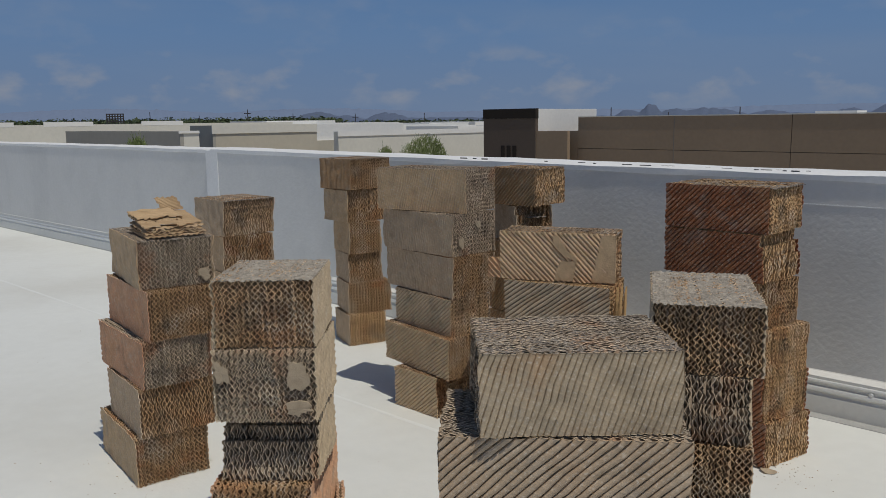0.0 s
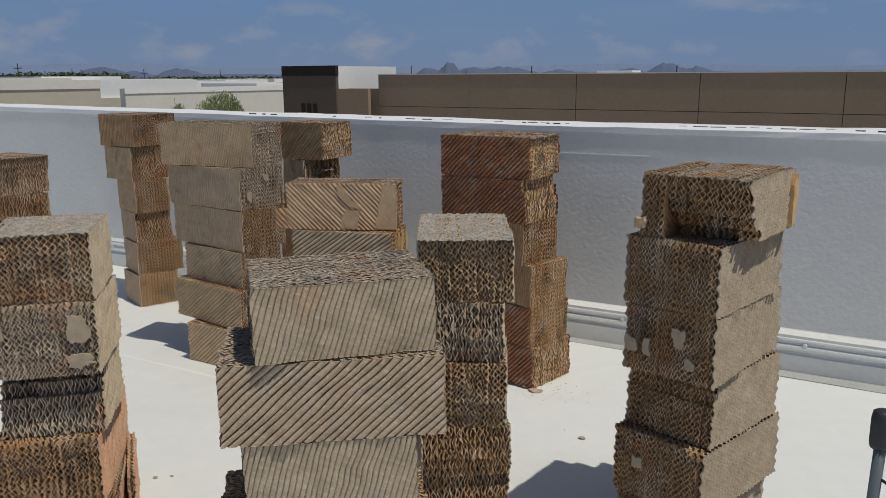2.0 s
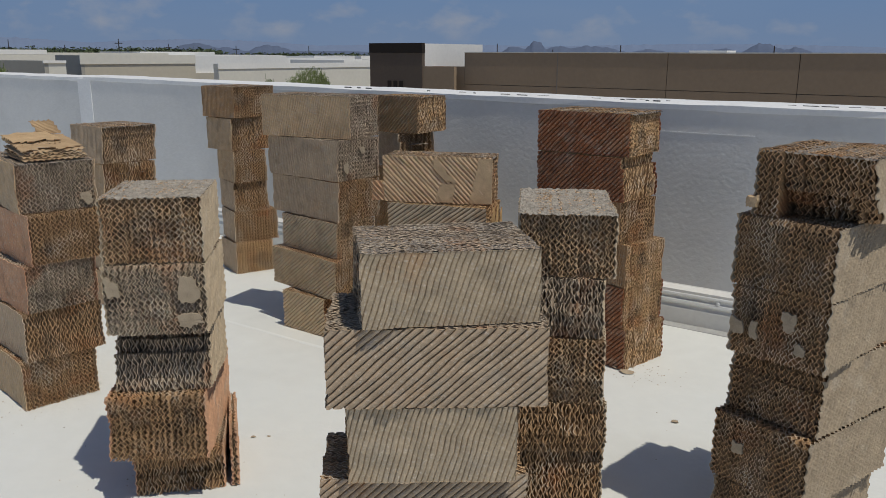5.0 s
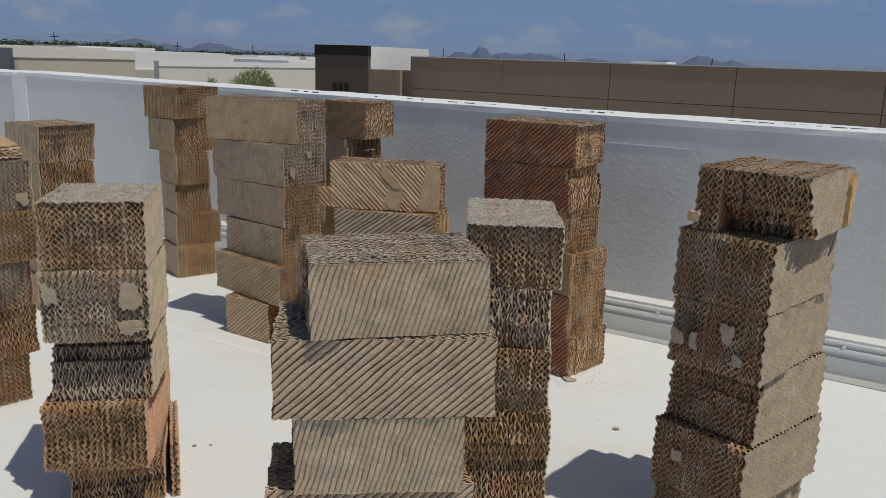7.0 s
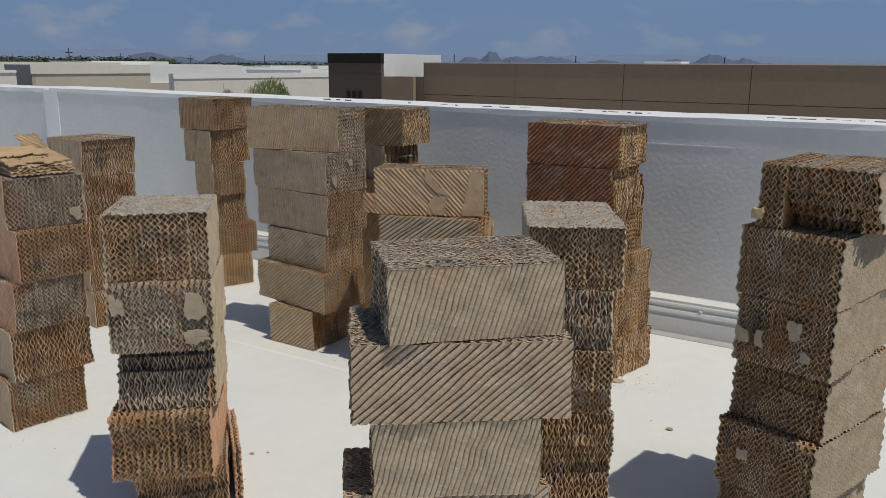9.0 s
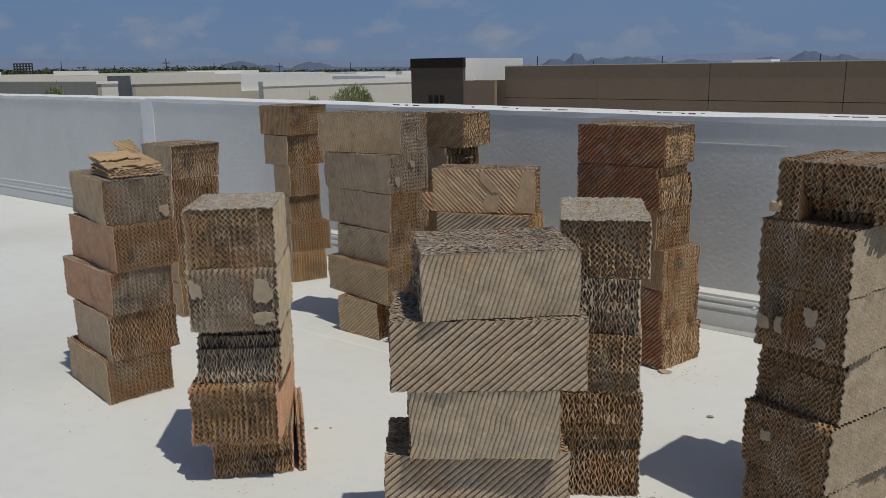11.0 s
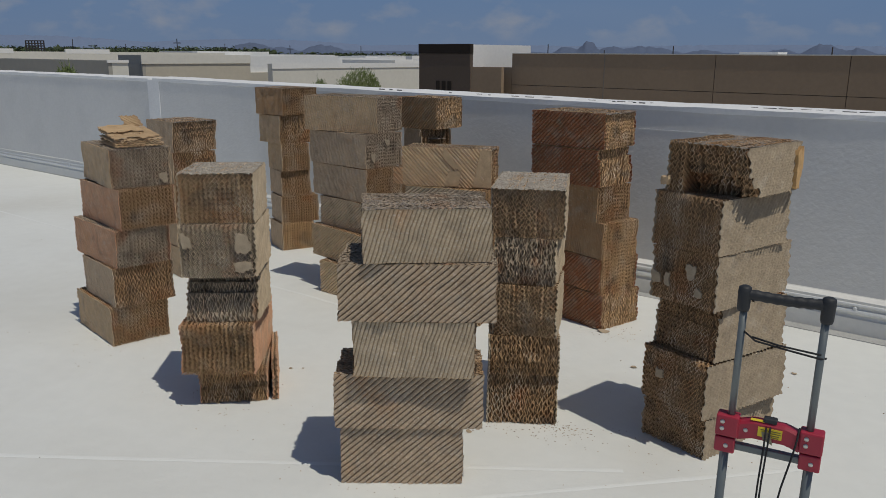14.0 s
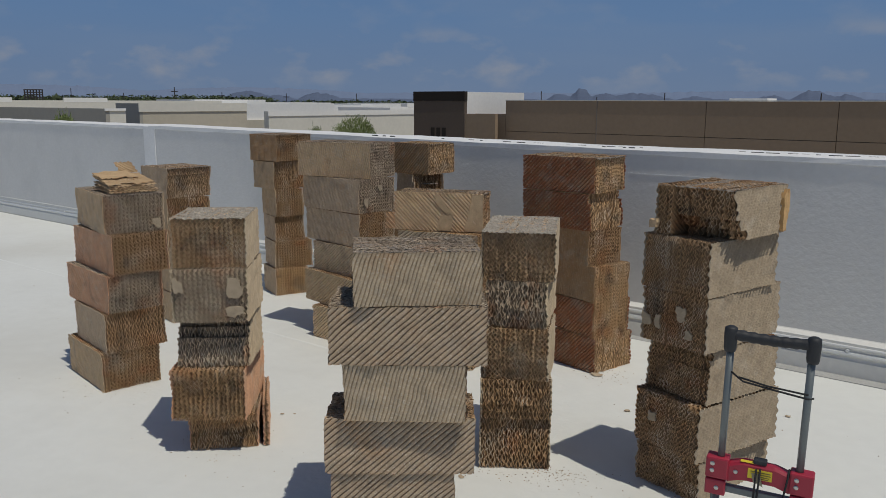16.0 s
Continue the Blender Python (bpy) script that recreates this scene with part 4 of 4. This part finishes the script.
for rows, made, i, fx, fz, w, h, seed, side in (
        (STACK_B, stack_b, 3, 0.10, 0.70, 0.05, 0.075, 1, "front"), (STACK_B, stack_b, 3, 0.84, 0.66, 0.075, 0.10, 2, "front"), (STACK_B, stack_b, 3, 0.83, 0.2, 0.085, 0.055, 3, "front"),
        (STACK_E, stack_e, 3, 0.09, 0.42, 0.045, 0.065, 4, "front"), (STACK_E, stack_e, 3, 0.60, 0.62, 0.05, 0.065, 5, "front"), (STACK_E, stack_e, 3, 0.74, 0.28, 0.035, 0.04, 6, "front"), (STACK_E, stack_e, 3, 0.27, 0.40, 0.03, 0.06, 12, "front"),
        (STACK_E, stack_e, 1, 0.3, 0.55, 0.045, 0.05, 7, "front"), (STACK_A, stack_a, 4, 0.84, 0.2, 0.055, 0.06, 8, "right"), (STACK_I, stack_i, 4, 0.55, 0.72, 0.045, 0.04, 9, "right"), (STACK_I, stack_i, 4, 0.18, 0.3, 0.04, 0.07, 10, "right")):
    face, u, z = at_face(rows, i, fx, fz, side)
    scale_patch(made[i], face, u, z, w, h, seed)

PAPER = material("torn_kraft_paper", (0.53, 0.38, 0.23), 0.9, vary=0.25, scale=25, bump=0.002, bscale=120)


def torn_sheet(parent, rows, i, outline, proud, seed, label):
    """Flat bared paper where the outer sheet is torn away; outline in shares of the front's width and height."""
    rng = random.Random(seed)
    a, b, h = rows[i][4:7]
    ring = []
    for k, (fx, fz) in enumerate(outline):
        gx, gz = outline[(k + 1) % len(outline)]
        for m in range(4):
            f, edge = m / 4, 0.0 if fx == gx or fz == gz else 0.006
            ring.append(((fx + (gx - fx) * f - 0.5) * a + rng.uniform(-edge, edge), (fz + (gz - fz) * f) * h + rng.uniform(-edge, edge)))
    bm = bmesh.new()
    hi = [bm.verts.new((x, -b / 2 - proud + rng.uniform(-0.0015, 0.0015), z)) for x, z in ring]
    lo = [bm.verts.new((x, -b / 2 + 0.008, z)) for x, z in ring]
    bm.faces.new(hi)
    for k in range(len(ring)):
        j = (k + 1) % len(ring)
        bm.faces.new((lo[k], lo[j], hi[j], hi[k]))
    bmesh.ops.triangulate(bm, faces=[f for f in bm.faces if len(f.verts) > 4])
    bmesh.ops.recalc_face_normals(bm, faces=bm.faces)
    part("torn_paper", bm, PAPER, parent, label)


torn_sheet(stack_h[4], STACK_H, 4, ((0.79, 0.02), (0.985, 0.02), (0.985, 0.97), (0.87, 0.97), (0.84, 0.6)), 0.004, 31, "bare torn brown paper")
torn_sheet(stack_h[4], STACK_H, 4, ((0.48, 0.02), (0.63, 0.02), (0.66, 0.4), (0.53, 0.45)), 0.004, 32, "bare torn brown paper")
torn_sheet(stack_h[4], STACK_H, 4, ((0.45, 0.92), (0.50, 0.95), (0.57, 0.68), (0.67, 0.46), (0.6, 0.47), (0.5, 0.66)), 0.006, 33, "ragged strip of torn brown paper")


def torn_flap(parent, rows, i, angle, seed):
    """The lower part of the outer sheet that still sticks out past a broken corner."""
    a, b, h = rows[i][4:7]
    vs, fs, rs = [], [], []
    for k in range(5):
        v, f, r = sheet(-a / 2 - 0.062 + 0.004 * (k % 2), -a / 2 + 0.004, 0.003 + k * 0.021, 0.003 + (k + 1) * 0.021, angle, 0.0055, -b / 2 + 0.006, 0.003, k == 0, k == 4)
        fs += [tuple(q + len(vs) for q in p) for p in f]
        rs += [tuple(q + len(vs) for q in p) for p in r]
        vs += v
    ob = welded("torn_flap", vs, fs, rs, (PAD_FACE, PAD_EDGE), parent, seed)
    ob.color = (0.60, 0.36, 0.20, 1)


def shreds(parent, rows, i, seed):
    """Upright strips of torn orange-brown paper at the end of a pad."""
    rng = random.Random(seed)
    a, b, h = rows[i][4:7]
    for k in range(6):
        bm = bmesh.new()
        x, lean, tall, w = a / 2 + 0.004 + 0.011 * k, rng.uniform(-0.015, 0.02), h * rng.uniform(0.75, 1.12), rng.uniform(0.010, 0.02)
        y = -b / 2 + rng.uniform(0.0, 0.05)
        rows_ = []
        for m in range(7):
            f = m / 6
            c = (x + lean * f * f, y + 0.006 * math.sin(3 * f + k), tall * f)
            half = w * (1 - 0.5 * f ** 3) * rng.uniform(0.85, 1.1) / 2
            rows_.append([bm.verts.new((c[0] + e * half, c[1] + d, c[2])) for e, d in ((-1, 0.0), (1, 0.003), (1, 0.005), (-1, 0.002))])
        for r0, r1 in zip(rows_, rows_[1:]):
            for q in range(4):
                bm.faces.new((r0[q], r0[(q + 1) % 4], r1[(q + 1) % 4], r1[q]))
        bm.faces.new(rows_[0])
        bm.faces.new(rows_[-1])
        bmesh.ops.recalc_face_normals(bm, faces=bm.faces)
        part("torn_paper", bm, SHRED, parent, "upright shred of torn orange-brown paper")


SHRED = material("orange_kraft_shreds", (0.58, 0.36, 0.16), 0.9, vary=0.3, scale=30, bump=0.001, bscale=200)
torn_flap(stack_h[4], STACK_H, 4, -46, 36)
shreds(stack_h[3], STACK_H, 3, 37)
face, u, z = at_face(STACK_E, 5, 0.93, 0.45, "right")
scale_patch(stack_e[5], face, u, z, 0.055, 0.17, 34, SHRED, "torn_paper", "orange-brown flap of torn paper", 0.012)
face, u, z = at_face(STACK_E, 5, 0.02, 0.22)
scale_patch(stack_e[5], face, u, z, 0.035, 0.04, 35, PAPER, "torn_paper", "small torn tuft of paper", 0.02)


def loose_slab(x, y, z, yaw, a, b, layers, tint, label, seed, tilt=(0, 0), bend=0.0, step=0.0, angles=(50, -35)):
    """A few corrugated sheets lying flat on one another; bend: how far the far end lifts; step: how far each sheet is torn back behind the one below."""
    rng = random.Random(seed)
    top = tagged(new("pad_offcut"), label, "pad offcut")
    top.matrix_world = pose(x, y, z, tilt[0], tilt[1], yaw)
    for i in range(layers):
        j = [rng.uniform(-0.010, 0.010) for _ in range(4)]
        vs, fs, rs = [], [], []
        bands = 7
        lo, hi = -b / 2 + j[2], b / 2 + j[3]
        for k in range(bands):
            # the torn front edge is ragged from band to band
            torn = step * i * (1.0 + 0.5 * math.sin(k * 1.7 + i)) + rng.uniform(0, 0.006)
            v, f, r = sheet(-a / 2 + j[0], a / 2 - 0.004 - torn, lo + (hi - lo) * k / bands, lo + (hi - lo) * (k + 1) / bands, angles[i % len(angles)], 0.0042, 0.006 + i * 0.0098, 0.004, k == 0, k == bands - 1)
            fs += [tuple(q + len(vs) for q in p) for p in f]
            rs += [tuple(q + len(vs) for q in p) for p in r]
            vs += v
        vs = [(s, t, n + bend * max(0.0, 0.5 - s / a) ** 1.2 * (i + 0.4) / layers) for s, n, t in vs]
        ob = welded("corrugated_sheet", vs, fs, rs, (LOOSE, PAD_EDGE), top)
        ob.color = (*tint, 1)


LOOSE = material("dry_kraft_sheet", (0.5, 0.35, 0.2), 0.9, vary=0.2, scale=20, bump=0.001, bscale=200, by_object=True)
ax, ay, az, ayaw = STACK_A[4][0], STACK_A[4][1], STACK_A[4][2] + STACK_A[4][6], STACK_A[4][3]
ex, ey = Vector((math.cos(radians(ayaw)), math.sin(radians(ayaw)), 0)), Vector((-math.sin(radians(ayaw)), math.cos(radians(ayaw)), 0))
p = Vector((ax, ay, 0)) + ex * 0.12 + ey * 0.010
loose_slab(p.x, p.y, az + 0.003, ayaw + 1, 0.33, 0.265, 5, (0.47, 0.325, 0.185), "torn slab of light-brown corrugated pad on a stack", 3, (0, 0), 0.045, 0.012, (30, -48, 26, -52, 80))
p = Vector((ax, ay, 0)) + ex * 0.065 + ey * -0.02
loose_slab(p.x, p.y, az + 0.066, ayaw + 6, 0.19, 0.20, 2, (0.50, 0.35, 0.20), "loose curled corrugated sheet on a torn slab", 4, (2, 5), 0.02, 0.03, (30, 78))
p = Vector((ax, ay, 0)) + ex * -0.06 + ey * 0.06
loose_slab(p.x, p.y, az + 0.118, ayaw + 18, 0.10, 0.11, 1, (0.50, 0.35, 0.20), "small fluted scrap tilted up on a torn slab", 5, (0, 42), 0.0, 0.0, (40, -35))

bx, by, _, byaw, ba, bb, bh = STACK_B[0]
p = Vector((bx, by, 0)) + Vector((math.cos(radians(byaw)), math.sin(radians(byaw)), 0)) * (ba / 2 + 0.026)
cooling_pad(p.x, p.y, 0, byaw + 3, 0.03, 0.40, 0.225, "x", 45, 40, BROWNC, PINKC, "thin pinkish slab of cooling pad standing against a stack", 777, group="")


def build_crumbs():
    rng = random.Random(12)
    verts, faces = [], []

    def bit(x, y, s, flat):
        n = len(verts)
        a = rng.uniform(0, 6.283)
        for k in range(4):
            t = a + k * 1.5708 + rng.uniform(-0.4, 0.4)
            verts.append((x + s * rng.uniform(0.5, 1.2) * math.cos(t), y + s * rng.uniform(0.4, 1.0) * math.sin(t), 0.0005))
        verts.append((x + rng.uniform(-0.3, 0.3) * s, y + rng.uniform(-0.3, 0.3) * s, s * flat))
        for k in range(4):
            faces.append((n + k, n + (k + 1) % 4, n + 4))
        faces.append((n + 3, n + 2, n + 1, n))

    for cx, cy, sx, sy, count in ((-0.17, 2.56, 0.08, 0.035, 120), (-0.36, 2.45, 0.16, 0.03, 60), (-0.22, 4.0, 0.12, 0.06, 60), (0.35, 2.5, 0.25, 0.15, 60), (-0.6, 1.72, 0.3, 0.05, 40), (-1.75, 2.1, 0.25, 0.1, 40), (-3.0, 2.5, 0.3, 0.12, 40)):
        for _ in range(count):
            bit(rng.gauss(cx, sx), rng.gauss(cy, sy), rng.uniform(0.0015, 0.0055), 0.7)
    for _ in range(120):
        bit(rng.uniform(-6.5, 2.2), rng.uniform(0.2, 4.4), rng.choice((0.002, 0.003, 0.004, 0.006)), 0.6)
    ob = mesh_object("pad_crumbs", verts, faces, CRUMB)
    tagged(ob, "brown crumbs and flakes strewn over the roof", "debris", kind="stuff")


build_crumbs()


def paper_scrap(x, y, s, seed):
    rng = random.Random(seed)
    bm = bmesh.new()
    n = 9
    lo = [bm.verts.new((s * rng.uniform(0.6, 1.1) * math.cos(6.283 * k / n), s * rng.uniform(0.5, 0.9) * math.sin(6.283 * k / n), rng.uniform(0.001, 0.3 * s))) for k in range(n)]
    c0, c1 = bm.verts.new((0, 0, 0.35 * s)), bm.verts.new((0, 0, 0))
    for k in range(n):
        bm.faces.new((lo[k], lo[(k + 1) % n], c0))
        bm.faces.new((lo[(k + 1) % n], lo[k], c1))
    ob = part("pad_flake", bm, SCALE)
    ob.location = (x, y, 0.001)
    tagged(ob, "crumpled grey flake lying on the white roof", "debris", "loose flakes")


for k, (x, y, s) in enumerate(((0.0, 3.455, 0.022), (-1.72, 2.67, 0.013), (-1.66, 2.70, 0.010), (0.82, 3.72, 0.02), (-0.55, 2.36, 0.02), (-0.33, 4.03, 0.05), (-0.28, 3.98, 0.04), (0.2, 1.95, 0.015))):
    paper_scrap(x, y, s, 40 + k)


# ---- folding hand truck ----
def build_hand_truck():
    root = tagged(new("hand_truck"), "folding hand truck with grey tubes and red plastic brackets", "hand truck")
    root.matrix_world = pose(0.681, 1.29, 0.006, 1.5, 1.0, -4.2)
    root.scale = (0.95, 1, 1)
    bm = bmesh.new()
    pts = [(-0.104 + 0.208 * i / 24, 0, 1.097 - 0.004 * math.sin(math.pi * i / 24)) for i in range(25)]
    tube(bm, pts, [0.0135 + 0.0012 * math.sin(i * 2.1) for i in range(25)], 12)
    part("handle", bm, RUBBER, root, "black foam grip", True)
    for sx in (-1, 1):
        bm = bmesh.new()
        tube(bm, [(sx * 0.101, 0, 1.052), (sx * 0.101, 0, 1.06), (sx * 0.101, 0, 1.10), (sx * 0.101, 0, 1.113), (sx * 0.101, 0, 1.117)], [0.0145, 0.0165, 0.0178, 0.0165, 0.010], 14)
        part("corner_cap", bm, RUBBER, root, "black plastic corner", True)
        bm = bmesh.new()
        tube(bm, [(sx * 0.099, 0, 0.74), (sx * 0.099, 0, 1.06)], 0.0098, 14)
        part("upper_tube", bm, TUBE, root, "", True)
        bm = bmesh.new()
        tube(bm, [(sx * 0.108, 0.004, 0.06), (sx * 0.108, 0.004, 0.69)], 0.0125, 14)
        part("lower_tube", bm, TUBE, root, "", True)
        end = bmesh.new()
        box(end, sx * 0.106 - 0.030, sx * 0.106 + 0.030, -0.020, 0.022, 0.706, 0.765, 0.005)
        clamp = part("bracket_end", end, RED, root)
        low = bmesh.new()
        box(low, sx * 0.108 - 0.027, sx * 0.108 + 0.027, -0.018, 0.020, 0.660, 0.7035, 0.004)
        lock = part("lock_block", low, RED, root)
        for px, pz, who in ((sx * 0.106 - 0.012, 0.748, clamp), (sx * 0.106 - 0.012, 0.729, clamp), (sx * 0.108 + 0.004, 0.681, lock)):
            y = -0.0205 if who is clamp else -0.0185
            bm = bmesh.new()
            tube(bm, [(px, y + 0.004, pz), (px, y - 0.001, pz), (px, y - 0.0025, pz)], [0.0062, 0.0062, 0.004], 12)
            part("rivet", bm, RIVET, who)
        bm = bmesh.new()
        tube(bm, [(sx * 0.13, 0.05, 0.075), (sx * 0.16, 0.05, 0.075)], 0.075, 24)
        part("wheel", bm, RUBBER, root)
    bm = bmesh.new()
    pts = []
    for i in range(13):
        x = -0.078 + 0.156 * i / 12
        drop = 0.012 * max(0.0, abs(x) / 0.078 - 0.55) / 0.45
        pts.append((x, drop))
    rows = [[bm.verts.new((x, y, z)) for y, z in ((-0.015, 0.716 - d), (-0.015, 0.758 - d), (-0.009, 0.765 - d), (0.014, 0.765 - d), (0.018, 0.758 - d), (0.018, 0.716 - d))] for x, d in pts]
    for a, b in zip(rows, rows[1:]):
        for k in range(6):
            bm.faces.new((a[k], b[k], b[(k + 1) % 6], a[(k + 1) % 6]))
    bm.faces.new(rows[0][::-1])
    bm.faces.new(rows[-1])
    bmesh.ops.recalc_face_normals(bm, faces=bm.faces)
    bar = part("bracket_bar", bm, RED, root)
    bm = bmesh.new()
    tube(bm, [(-0.058, -0.012, 0.735), (-0.058, -0.0165, 0.735), (-0.058, -0.018, 0.735)], [0.006, 0.006, 0.004], 12)
    part("rivet", bm, RIVET, bar)
    bm = bmesh.new()
    box(bm, -0.027, 0.034, -0.0165, -0.0145, 0.727, 0.753)
    lab = part("label", bm, YELLOW, bar, "yellow printed label")
    for z, x0, x1 in ((0.747, -0.02, 0.03), (0.741, 0.002, 0.031), (0.735, 0.004, 0.028), (0.730, 0.004, 0.026)):
        bm = bmesh.new()
        box(bm, x0, x1, -0.0171, -0.0164, z - 0.0012, z + 0.0012)
        part("print_bar", bm, INK, lab)
    bm = bmesh.new()
    box(bm, -0.048, -0.012, -0.0125, 0.0, 0.7652, 0.7662)
    part("sticker", bm, YELLOW, bar, "pale yellow sticker")
    bm = bmesh.new()
    box(bm, -0.016, 0.018, -0.013, 0.012, 0.764, 0.776, 0.003)
    part("release_button", bm, RUBBER, bar, "black release button")
    bm = bmesh.new()
    vs = [bm.verts.new(v) for v in ((-0.018, -0.0185, 0.742), (0.004, -0.019, 0.744), (0.014, -0.024, 0.712), (-0.012, -0.021, 0.722))]
    bm.faces.new(vs)
    bmesh.ops.solidify(bm, geom=bm.faces[:], thickness=0.0008)
    part("tape", bm, TAPE, bar, "piece of beige tape")
    bm = bmesh.new()
    box(bm, -0.085, 0.085, -0.007, 0.011, 0.668, 0.688, 0.003)
    part("crossbar", bm, TUBE, root)
    bm = bmesh.new()
    box(bm, -0.14, 0.14, -0.22, 0.02, 0.012, 0.018)
    part("toe_plate", bm, TUBE, root)
    for sx in (-1, 1):
        bm = bmesh.new()
        box(bm, sx * 0.108 - 0.014, sx * 0.108 + 0.16 * sx * 0.2, -0.012, 0.055, 0.0, 0.09, 0.003)
        part("foot_bracket", bm, RED, root)
    # elastic cords: one looped between the tubes, two hanging, one slanting
    for pts in ([(-0.094, -0.004, 1.0), (-0.06, -0.016, 0.982), (0.02, -0.016, 0.972), (0.10, -0.012, 0.962), (0.112, 0.004, 0.960)], [(-0.07, -0.012, 0.990), (0.0, -0.016, 0.980), (0.10, -0.011, 0.972)],
                [(-0.006, -0.022, 0.757), (-0.007, -0.024, 0.70), (-0.010, -0.022, 0.60), (-0.012, -0.02, 0.45), (-0.012, -0.02, 0.1)], [(0.004, -0.022, 0.76), (0.002, -0.025, 0.70), (-0.002, -0.024, 0.60), (-0.004, -0.022, 0.45), (-0.004, -0.022, 0.1)],
                [(0.074, 0.0, 0.764), (0.073, -0.022, 0.752), (0.066, -0.026, 0.70), (0.048, -0.026, 0.60), (0.03, -0.024, 0.45), (0.0, -0.022, 0.30)]):
        bm = bmesh.new()
        tube(bm, pts, 0.0027, 6)
        part("elastic_cord", bm, CORD, root, "thin black elastic cord", True)


build_hand_truck()
